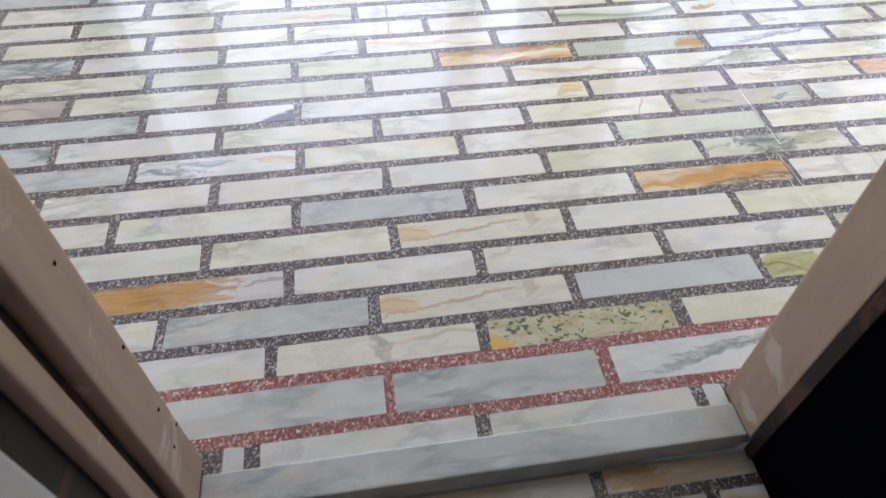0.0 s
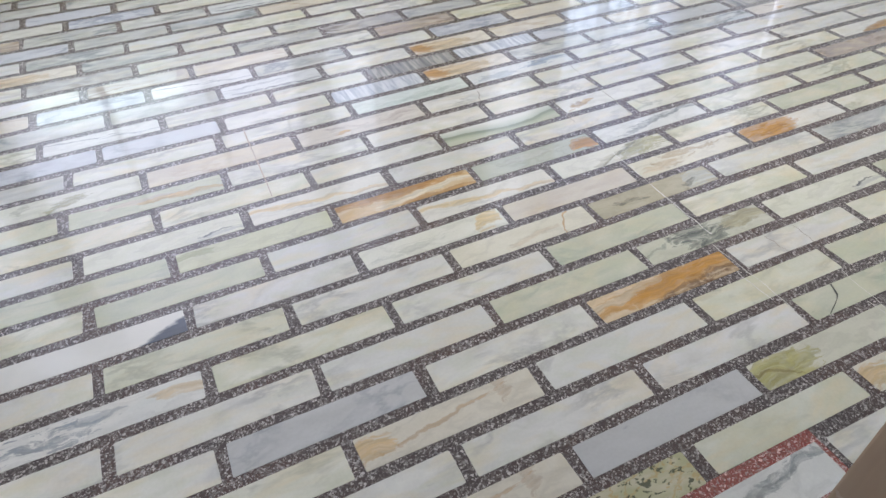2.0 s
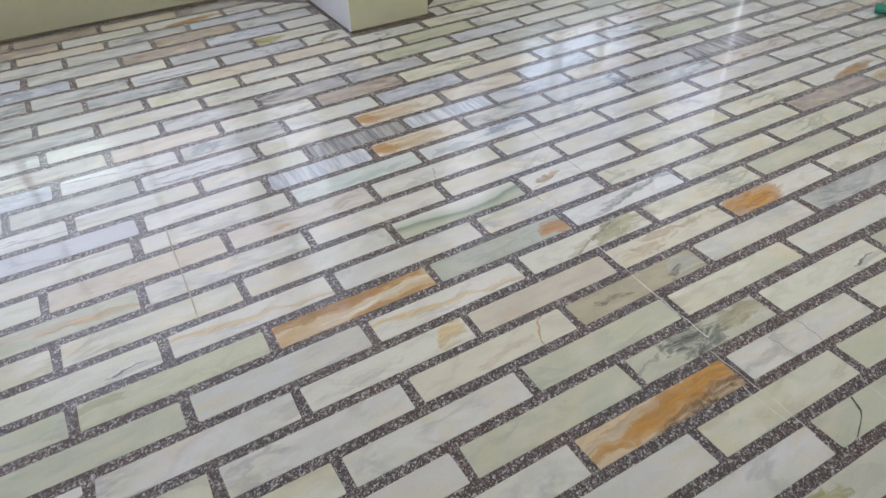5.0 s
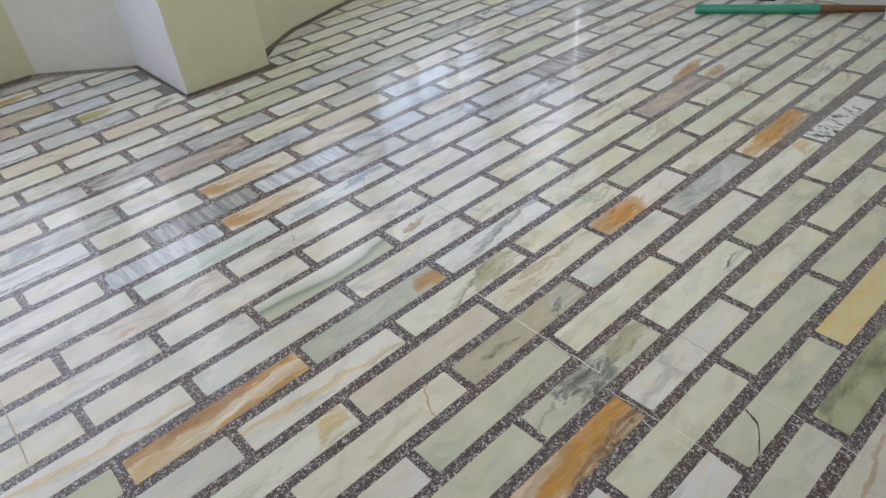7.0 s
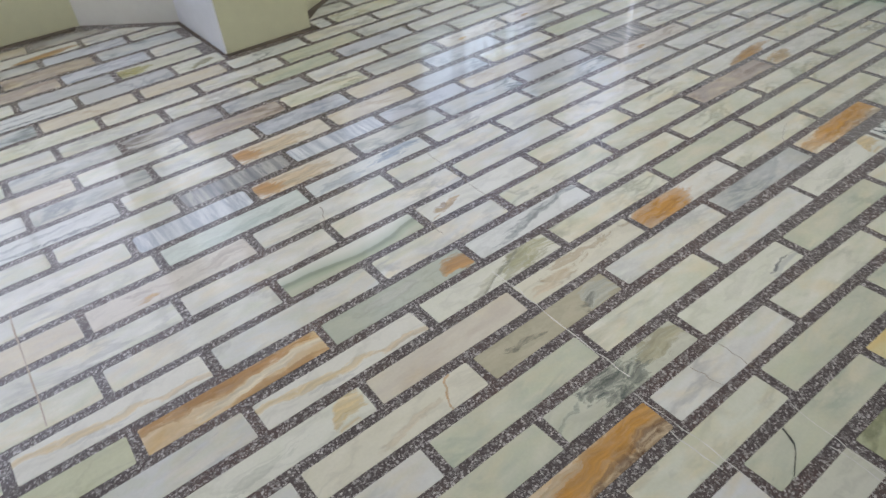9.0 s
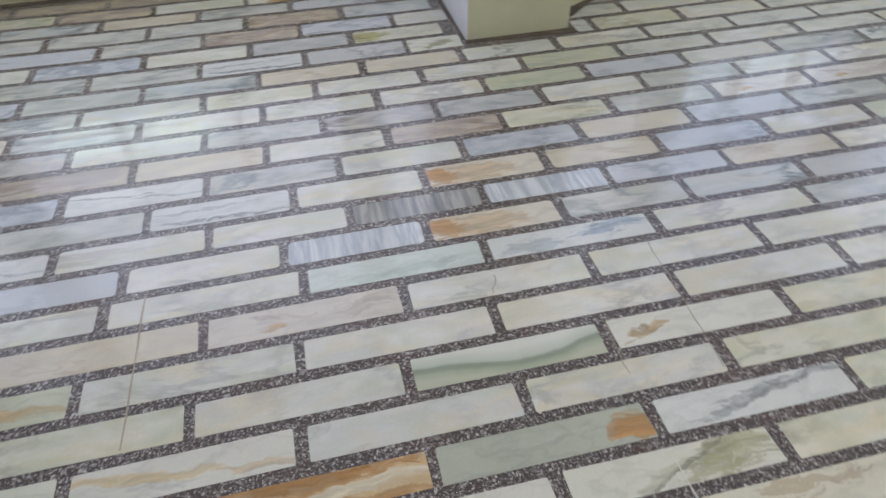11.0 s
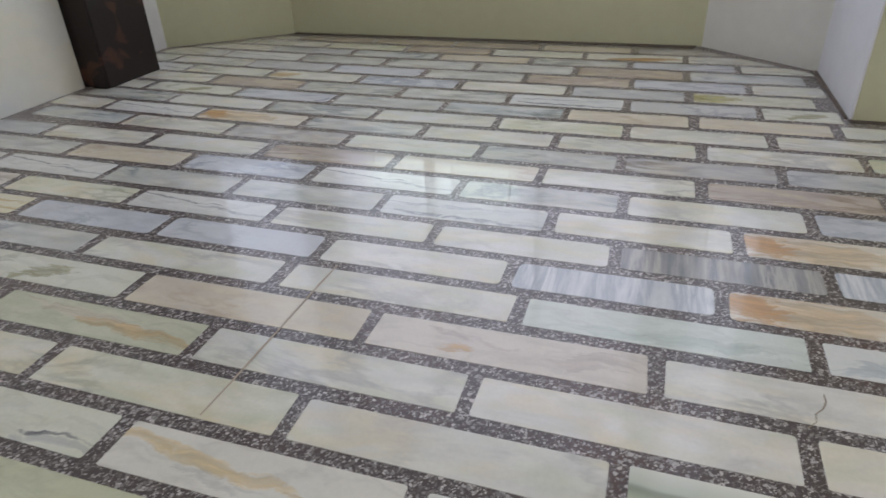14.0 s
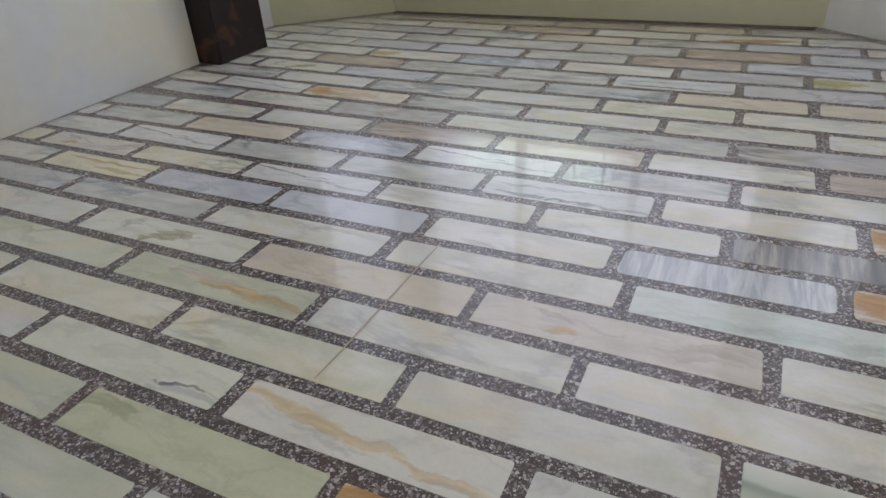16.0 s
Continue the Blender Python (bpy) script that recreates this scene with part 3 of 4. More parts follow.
def part(name, bm, material, parent=None, label=""):
    me = bpy.data.meshes.new(name)
    bm.to_mesh(me)
    bm.free()
    me.materials.append(material)
    ob = new(name, me)
    if parent:
        ob.parent = parent
    return tagged(ob, label)


def box(bm, x0, y0, z0, x1, y1, z1, bevel=0.0):
    m = Matrix.LocRotScale(((x0 + x1) / 2, (y0 + y1) / 2, (z0 + z1) / 2), None, (x1 - x0, y1 - y0, z1 - z0))
    made = bmesh.ops.create_cube(bm, size=1, matrix=m)
    if bevel:
        edges = {e for v in made["verts"] for e in v.link_edges}
        bmesh.ops.bevel(bm, geom=list(edges), offset=bevel, segments=2, affect="EDGES", profile=0.6)


def boxed(*args, bevel=0.0):
    bm = bmesh.new()
    box(bm, *args, bevel=bevel)
    return bm


def prism(outline, z0, z1):
    """An upright solid over an outline (anticlockwise from above)."""
    bm = bmesh.new()
    low = [bm.verts.new((x, y, z0)) for x, y in outline]
    top = [bm.verts.new((x, y, z1)) for x, y in outline]
    bm.faces.new(top)
    bm.faces.new(low[::-1])
    for i in range(len(low)):
        j = (i + 1) % len(low)
        bm.faces.new((low[i], low[j], top[j], top[i]))
    return bm


def rod(bm, a, b, radius, sides=10):
    a, b = Vector(a), Vector(b)
    turn = (b - a).to_track_quat("Z", "Y").to_matrix().to_4x4()
    bmesh.ops.create_cone(bm, cap_ends=True, segments=sides, radius1=radius, radius2=radius, depth=(b - a).length, matrix=Matrix.Translation((a + b) / 2) @ turn)


def structure(name, bm, material, label):
    return tagged(part(name, bm, material), label, name.rsplit("_", 1)[0].replace("_", " "), "", "structure")


# ---- the shell of the room ----
HIGH = 2.75
T = 0.16
LEFT, LEFT_DEEP, RIGHT, BACK, BAY2, FRONT = -1.455, -1.575, 3.20, 4.31, 4.0, 0.95
W4 = (0.52, 1.82, 0.87, 2.12)
W1, W2, W3 = (-1.14, 0.46, 0.53, 2.5), (2.08, 3.12, 0.46, 2.3), (1.15, 2.45, 0.85, 2.15)

structure("ground", boxed(-60, -60, -0.9, 60, 60, -0.6), plain("dry_earth", (0.30, 0.26, 0.20), 0.9), "pale dry earth outside the house")
structure("ceiling", boxed(-1.9, FRONT - T, HIGH, 3.4, 4.6, HIGH + 0.15), CEILING_PAINT, "white painted plaster ceiling of the room")


def wall_with_opening(name, x0, x1, y, opening, material, label):
    """A wall along x with its inner face at y and one window opening."""
    a, b, low, high = opening
    bm = bmesh.new()
    box(bm, x0, y, -0.1, a, y + T, HIGH)
    box(bm, b, y, -0.1, x1, y + T, HIGH)
    box(bm, a, y, -0.1, b, y + T, low)
    box(bm, a, y, high, b, y + T, HIGH)
    return structure(name, bm, material, label)


wall_with_opening("wall_back", -1.21, 0.51, BACK, W1, GREEN_PAINT, "pale green plastered wall with a barred window")
wall_with_opening("wall_bay", 2.03, RIGHT + T, BAY2, W2, GREEN_PAINT, "pale green plastered wall with a barred window")
# left wall; its opening is added in the unseen stretch for the fill light
bm = bmesh.new()
box(bm, LEFT - T, FRONT, -0.1, LEFT, W3[0], HIGH)
box(bm, LEFT - T, W3[1], -0.1, LEFT, 3.385, HIGH)
box(bm, LEFT - T, W3[0], -0.1, LEFT, W3[1], W3[2])
box(bm, LEFT - T, W3[0], W3[3], LEFT, W3[1], HIGH)
structure("wall_left", bm, plaster("patchy_left_wall_paint", (0.84, 0.80, 0.64), (0.74, 0.78, 0.82), 2.2), "white plastered wall with faint blue and yellow patches")
structure("wall_niche", boxed(LEFT_DEEP - T, 3.385, -0.1, LEFT_DEEP, 3.97, HIGH), WHITE_PAINT, "white plastered strip of wall behind the wooden post")


def slanting_wall(name, outline, material, label):
    """A slanting wall over an outline, open between a window's foot and head but for a post at either end."""
    _, p, q, low, _ = next(row for row in SLANTS if row[0] == name)
    bm = prism(outline, -0.1, low)
    above = bpy.data.meshes.new("above")
    top = prism(outline, 2.5, HIGH)
    top.to_mesh(above)
    top.free()
    bm.from_mesh(above)
    bpy.data.meshes.remove(above)
    p, q = Vector(p), Vector(q)
    along = (q - p).normalized()
    out = Vector((-along.y, along.x)) * 0.14
    for end, side in ((p, along), (q, -along)):
        corners = [end, end + side * 0.045, end + side * 0.045 + out, end + out]
        if side == -along:
            corners.reverse()
        post = bpy.data.meshes.new("post")
        piece = prism([(c.x, c.y) for c in corners], low - 0.001, 2.501)
        piece.to_mesh(post)
        piece.free()
        bm.from_mesh(post)
        bpy.data.meshes.remove(post)
    return structure(name, bm, material, label)


slanting_wall("wall_corner_1", [(LEFT_DEEP, 3.955), (-1.175, 4.30), (-1.21, 4.47), (-1.72, 4.1), (-1.735, 3.97)], GREEN_PAINT, "pale green slanting wall of the bay with a narrow window")
slanting_wall("wall_corner_2", [(0.845, 4.015), (0.86, 4.2), (0.60, 4.48), (0.50, 4.47), (0.49, 4.325)], plaster("cream_white_paint", (0.78, 0.765, 0.70), (0.83, 0.82, 0.77)), "greyish white slanting wall of the bay with a narrow window")
slanting_wall("wall_corner_3", [(1.30, 3.71), (1.52, 3.845), (2.04, 4.0), (2.04, 4.16), (1.18, 4.10), (1.18, 3.71)], GREEN_PAINT, "pale green slanting wall with an uneven foot")
bm = prism([(0.849, 3.537), (1.213, 3.537), (1.213, 4.15), (0.849, 4.15)], -0.1, HIGH)
structure("pillar", bm, GREEN_PAINT, "square plastered pillar with a pale green front")
structure("pillar_face", boxed(0.843, 3.540, -0.1, 0.8488, 4.05, HIGH), plaster("lilac_white_paint", (0.86, 0.86, 0.90), (0.83, 0.83, 0.87)), "bluish white painted side of the pillar")
# right wall, with a narrow upright gap in it
bm = bmesh.new()
box(bm, RIGHT, FRONT, -0.1, RIGHT + T, 3.42, HIGH)
box(bm, RIGHT, 3.42, -0.1, RIGHT + T, 3.442, 0.26)
box(bm, RIGHT, 3.42, 1.12, RIGHT + T, 3.442, HIGH)
box(bm, RIGHT, 3.442, -0.1, RIGHT + T, 3.455, HIGH)
box(bm, RIGHT, 3.455, -0.1, RIGHT + T, 3.95, 0.80)
box(bm, RIGHT, 3.455, 2.1, RIGHT + T, 3.95, HIGH)
box(bm, RIGHT, 3.95, -0.1, RIGHT + T, BAY2 + 0.01, HIGH)
box(bm, 3.105, FRONT, -0.1, RIGHT + 0.02, 1.84, HIGH)
structure("wall_right", bm, WHITE_PAINT, "white plastered wall with an opening and a narrow bright gap")
# front wall, with the doorway and an added, unseen opening for fill light
DL, DR = -0.535, 0.347
bm = bmesh.new()
box(bm, LEFT - T, FRONT - T, -0.1, DL - 0.075, FRONT, HIGH)
box(bm, DR + 0.075, FRONT - T, -0.1, W4[0], FRONT, HIGH)
box(bm, W4[1], FRONT - T, -0.1, RIGHT + T, FRONT, HIGH)
box(bm, W4[0], FRONT - T, -0.1, W4[1], FRONT, W4[2])
box(bm, W4[0], FRONT - T, W4[3], W4[1], FRONT, HIGH)
box(bm, DL - 0.075, FRONT - T, 2.12, DR + 0.075, FRONT, HIGH)
structure("wall_front", bm, WHITE_PAINT, "white plastered wall with the doorway and an added unseen window")
# passage outside the doorway
structure("wall_reveal", boxed(-0.97, 0.700, -0.05, -0.553, 0.7585, HIGH, bevel=0.006), plaster("dusty_white_plaster", (0.60, 0.58, 0.52), (0.70, 0.68, 0.63)), "dusty white plaster edge outside the door frame")
structure("floor_passage", boxed(-1.1, -1.1, -0.15, 0.95, 0.862, -0.052), GROUT, "polished terrazzo floor of the passage")
bm = bmesh.new()
box(bm, -1.1, -1.1, -0.1, -0.98, FRONT - T, HIGH)
box(bm, 0.85, -1.1, -0.1, 0.95, FRONT - T, HIGH)
# an added hole in the unseen end wall lets daylight brighten the passage
box(bm, -1.1, -1.2, -0.1, -0.5, -1.1, HIGH)
box(bm, -0.1, -1.2, -0.1, 0.95, -1.1, HIGH)
box(bm, -0.5, -1.2, 1.9, -0.1, -1.1, HIGH)
box(bm, -0.5, -1.2, -0.1, -0.1, -1.1, 1.3)
structure("wall_passage", bm, WHITE_PAINT, "white plastered passage wall with an added unseen hole for light")
structure("ceiling_passage", boxed(-1.1, -1.2, HIGH, 0.95, FRONT - T, HIGH + 0.1), CEILING_PAINT, "white painted passage ceiling")


def window(name, opening, y):
    """A window frame with mullions and a wrought grille of bars and hoops."""
    a, b, low, high = opening
    top = new(name)
    tagged(top, "painted window frame with a wrought iron grille", "window", "windows", "structure")
    f = 0.045
    for nm, args in (("side_jamb", (a, y + 0.05, low, a + f, y + 0.12, high)), ("side_jamb", (b - f, y + 0.05, low, b, y + 0.12, high)),
                     ("head", (a + f, y + 0.05, high - f, b - f, y + 0.12, high)), ("sill", (a + f, y + 0.05, low, b - f, y + 0.12, low + f))):
        part(nm, boxed(*args, bevel=0.004), FRAME_WHITE, top)
    wide = b - a
    for i in (1, 2) if wide > 0.9 else ():
        x = a + wide * i / 3
        part("mullion", boxed(x - 0.02, y + 0.055, low + f, x + 0.02, y + 0.115, high - f, bevel=0.003), FRAME_WHITE, top)
    spaces = 12 if wide > 0.9 else max(3, round(wide / 0.13))
    for i in range(1, spaces):
        x = a + wide * i / spaces
        if wide > 0.9 and i % 4 == 0:
            continue
        bm = bmesh.new()
        rod(bm, (x, y + 0.035, low + 0.01), (x, y + 0.035, high - 0.01), 0.006, 8)
        part("bar", bm, GRILLE_PAINT, top)
    for z in (low + 0.10, low + 0.30, high - 0.25):
        bm = bmesh.new()
        box(bm, a, y + 0.036, z - 0.008, b, y + 0.042, z + 0.008)
        part("cross_bar", bm, GRILLE_PAINT, top)
    if wide < 0.9:
        return top
    bm = bmesh.new()
    cx, cz = (a + b) / 2, low + 0.62
    ring = [(cx + 0.10 * math.cos(q), y + 0.030, cz + 0.26 * math.sin(q)) for q in [2 * math.pi * i / 28 for i in range(28)]]
    for i in range(28):
        rod(bm, ring[i], ring[(i + 1) % 28], 0.006, 6)
    part("hoop", bm, GRILLE_PAINT, top)
    return top


# added out of view, only to block direct sun at the front opening
structure("sunshade", boxed(W4[0] - 0.3, FRONT - T - 0.75, 2.16, W4[1] + 0.3, FRONT - T - 0.001, 2.24), WHITE_PAINT, "added unseen slab keeping the sun out of the front window")
window("window_1", W1, BACK)
window("window_2", W2, BAY2)
# added behind the view, framing the front fill light
window("window_4", W4, FRONT - T)
for number, (_, p, q, low, _) in enumerate(SLANTS, 5):
    run = Vector(q) - Vector(p)
    slanted = window(f"window_{number}", (0.045, run.length - 0.045, low, 2.5), 0.0)
    slanted.matrix_world = Matrix.Translation((*p, 0)) @ Matrix.Rotation(math.atan2(run.y, run.x), 4, "Z")
# added window around the left fill light, never in view
third = window("window_3", W3, 0.0)
third.matrix_world = Matrix.Translation((LEFT, 0, 0)) @ Matrix.Rotation(radians(90), 4, "Z")

# ---- doorway ----
frame_thing = tagged(new("door_frame"), "worn beige painted wooden door frame with chipped spots", "door frame", "", "structure")
for side, x in ((-1, DL), (1, DR)):
    out = x + side * 0.075
    part("jamb", boxed(min(x, out), 0.868 if side < 0 else 0.860, 0.0, max(x, out), 0.952, 2.12, bevel=0.004), FRAME_PAINT, frame_thing)
# the groove's shade is put into its dark colour
part("rebate", boxed(DL - 0.075, 0.845, -0.05, DL - 0.022, 0.8675, 2.12, bevel=0.003), DARK_WOOD_AND_SHADE, frame_thing, "rebate of the frame with its shade painted dark")
part("stop_bead", boxed(DL - 0.075, 0.812, -0.05, DL - 0.012, 0.8445, 2.12, bevel=0.004), FRAME_PAINT, frame_thing)
part("back_strip", boxed(DL - 0.075, 0.76, -0.05, DL - 0.03, 0.8115, 2.12, bevel=0.004), DARK_WOOD_AND_SHADE, frame_thing, "dark brown wooden back strip")
for y, z in ((0.942, 0.347), (0.930, 0.214), (0.944, 0.142), (0.912, 0.138), (0.926, 0.52)):
    bm = bmesh.new()
    rod(bm, (DL - 0.004, y, z), (DL + 0.0008, y, z), 0.0028, 8)
    part("nail_hole", bm, BLACK_WOOD, frame_thing, "dark nail hole")
part("head", boxed(DL, 0.868, 2.045, DR, 0.951, 2.12, bevel=0.004), FRAME_PAINT, frame_thing)
structure("threshold", boxed(DL + 0.001, 0.866, -0.05, DR - 0.001, 0.926, 0.004, bevel=0.003), STONE["a"], "grey veined white marble door threshold")
door = tagged(new("door_1"), "near black wooden door standing open into the passage", "door", "", "structure")
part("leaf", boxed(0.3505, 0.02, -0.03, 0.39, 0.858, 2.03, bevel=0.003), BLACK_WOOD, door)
part("edge_strip", boxed(0.3475, 0.836, -0.03, 0.3503, 0.857, 2.03, bevel=0.001), DARK_WOOD_AND_SHADE, door, "dark brown wooden edge strip")

# post beside the left wall
post = tagged(new("wooden_post"), "dark stained wooden door post standing against the white wall", "post")
post.location = (-1.41, 3.515, 0)
part("shaft", boxed(-0.06, -0.122, 0.0, 0.054, 0.128, 2.1, bevel=0.006), DARK_WOOD_AND_SHADE, post)
part("stop_strip", boxed(-0.012, -0.128, 0.0, 0.050, -0.1225, 2.1, bevel=0.002), DARK_WOOD_AND_SHADE, post)

# ---- the floor ----
floor = structure("floor", prism([(LEFT - 0.05, FRONT - 0.05), (RIGHT + 0.05, FRONT - 0.05), (RIGHT + 0.05, 4.1), (0.9, 4.4), (-1.3, 4.4), (LEFT_DEEP - 0.05, 4.0), (LEFT_DEEP - 0.05, 3.3), (LEFT - 0.05, 3.3)], -0.12, -0.0007), GROUT, "polished floor of marble strips set in grey terrazzo")
part("red_joint", boxed(DL - 0.09, 0.966, -0.01, DR + 0.20, 1.088, -0.0003), RED_GROUT, floor, "red terrazzo jointing by the doorway")

part("grey_joint", boxed(1.86, 0.966, -0.01, 3.19, 3.30, -0.0004), GREY_GROUT, floor, "pale grey cement jointing")
for name, outline in (("pillar_fillet", [(0.842, 3.519), (0.95, 3.513), (1.10, 3.508), (1.235, 3.500), (1.235, 3.540), (0.842, 3.540)]),
                      ("pillar_side_fillet", [(0.834, 3.55), (0.8425, 3.55), (0.8425, 4.02), (0.826, 4.02), (0.831, 3.80)]),
                      ("back_fillet", [(-1.17, 4.286), (-0.6, 4.278), (0.0, 4.284), (0.48, 4.272), (0.49, 4.312), (-1.17, 4.312)]),
                      ("corner_fillet", [(1.215, 3.60), (1.27, 3.63), (1.36, 3.715), (1.53, 3.815), (2.04, 3.972), (2.04, 4.002), (1.52, 3.850), (1.29, 3.712), (1.215, 3.71)])):
    part(name, prism(outline, -0.003, 0.0016), DIRT, floor, "dark dirty cement fillet at the wall's foot")

ROW_Y = [0.903, 0.990, 1.088, 1.175, 1.264, 1.353, 1.446, 1.538, 1.631, 1.723, 1.815, 1.907, 2.000, 2.092, 2.186, 2.281, 2.378, 2.478, 2.572, 2.671, 2.767, 2.872,
         2.977, 3.083, 3.188, 3.293, 3.398, 3.503, 3.616, 3.725, 3.838, 3.956, 4.056, 4.160, 4.262]
# a joint's place, and the distance of joints to its left and right, row by row
ROW_JOINTS = """-.08 .38 .38|.16 .39 .39|-.05 .385 .385|.15 .393 .393|-.02 .385 .39|.19 .38 .383|-.01 .38 .381|.19 .378 .383|0 .378 .388|.185 .379 .386|-.01 .378 .386
.18 .38 .393|-.005 .386 .391|.178 .385 .396|-.012 .394 .393|.187 .403 .394|.006 .42 .407|.21 .405 .406|.175 .345 .327|.01 .34 .327|.21 .345 .324|0 .345 .333|.15 .343 .33
-.015 .35 .327|.15 .345 .334|-.025 .348 .334|.14 .347 .33|-.04 .343 .337|.12 .345 .338|-.04 .342 .334|.11 .34 .345|-.06 .348 .336|.11 .34 .34|-.06 .345 .336"""
LOOKS = """-5: -.42a -.04a .30V|-4: -.25U .14m .55e .99F|-3: -.45a -.17F .34g .61Y 1.06l|-2: -.63Q -.25w .17w .90n 1.28y|-1: -.26e .0F 1.09n 1.42n|0: -.19g .56A .93w 1.25e|1: .49n .74k 1.15T 1.57n
2: -.86a -.3e -.56W .59n 1.75I 2.14z|3: -1.0v -.4e -.7w .51J .73K 1.50a 1.94C|4: -.93v -.57S .2I .57p .95P 1.23O 1.60e 1.85e|5: -1.03t -.39n .35h .86o 1.5n|6: -.6n -.2L .18B .57q .93V|7: -1.07v -.40T -.03h 1.77n 1.96t 2.20E
8: -.60e -.2e .57j .98r 2.12D|9: -.8e -.42M|10: -.63N -.19p .20R .62w|11: -1.14g -.8a -.4w .0w .41i .82x|12: -1.09H -.34b -.65b .34s .67f .97a 1.26v 1.60g 1.95d|13: -.80e -.58Z .50d .80s 1.04b
14: -1.1Z -.30a .03G .67f 1.40b 1.86n|15: -.82p -.52b .15a 1.18p 1.50b -1.2a|16: -1.33g -.65w -.40t 1.02e|17: -.72b -.51u .47u .79g -1.2v .1a|18: -.69f 1.01n 1.32b -.95Z|19: .14e 1.15n -.55a
20: .23p .95c -.7b -1.0N|21: .48g -.2a -.9t .8N|22: -.75E -.38b .29g .63Y|23: -.53b .18t -.9g .55b|24: .15t .70v -.4a|25: -.9g .1a .5b|26: -.3t .2D|27: -1.0t -.7t -.35t .1p .4u"""
looks = {}
for line in LOOKS.replace("\n", "|").split("|"):
    r, rest = line.split(":")
    looks[int(r)] = [(float(w[:-1]), w[-1]) for w in rest.split()]


def cut(poly, a, b):
    """What of a polygon lies to the left of the line from a to b."""
    out = []
    for i, p in enumerate(poly):
        q = poly[(i + 1) % len(poly)]
        dp = (b[0] - a[0]) * (p[1] - a[1]) - (b[1] - a[1]) * (p[0] - a[0])
        dq = (b[0] - a[0]) * (q[1] - a[1]) - (b[1] - a[1]) * (q[0] - a[0])
        if dp >= 0:
            out.append(p)
        if (dp > 0 > dq) or (dp < 0 < dq):
            f = dp / (dp - dq)
            out.append((p[0] + f * (q[0] - p[0]), p[1] + f * (q[1] - p[1])))
    return out


def rounded(poly, r):
    """The outline with its corners rounded off."""
    out = []
    n = len(poly)
    for i in range(n):
        p, a, b = Vector(poly[i]), Vector(poly[i - 1]), Vector(poly[(i + 1) % n])
        d = min(r, 0.4 * (a - p).length, 0.4 * (b - p).length)
        s, e = p + (a - p).normalized() * d, p + (b - p).normalized() * d
        out += [s, s * 0.25 + p * 0.5 + e * 0.25, e]
    return out


def slab(verts, faces, outline, dx, dy):
    """A thin plate with a softened upper edge, added to verts and faces."""
    n, k = len(outline), len(verts)
    mid = sum(outline, Vector((0, 0))) / n
    for inset, z in ((0, -0.006), (0, -0.0004), (0.0012, 0.0)):
        for p in outline:
            q = p + (mid - p).normalized() * inset
            verts.append((q.x + dx, q.y + dy, z))
    faces.append(tuple(range(k + 2 * n, k + 3 * n)))
    for lay in (0, 1):
        for i in range(n):
            j = (i + 1) % n
            faces.append((k + lay * n + i, k + lay * n + j, k + lay * n + n + j, k + lay * n + n + i))


def drift(row, x):
    """How far a hand-laid row strays from its straight line."""
    part_of = 1.0 if row <= 0 else max(0.3, 1.0 - 0.235 * row) if row < 13 else max(0.0, 0.3 - 0.15 * (row - 13))
    d = -0.017 * max(0.0, x - 0.2) ** 2 * part_of
    return d + (0.024 * max(0.0, -x - 0.2) ** 2 if row >= 17 else 0.0)


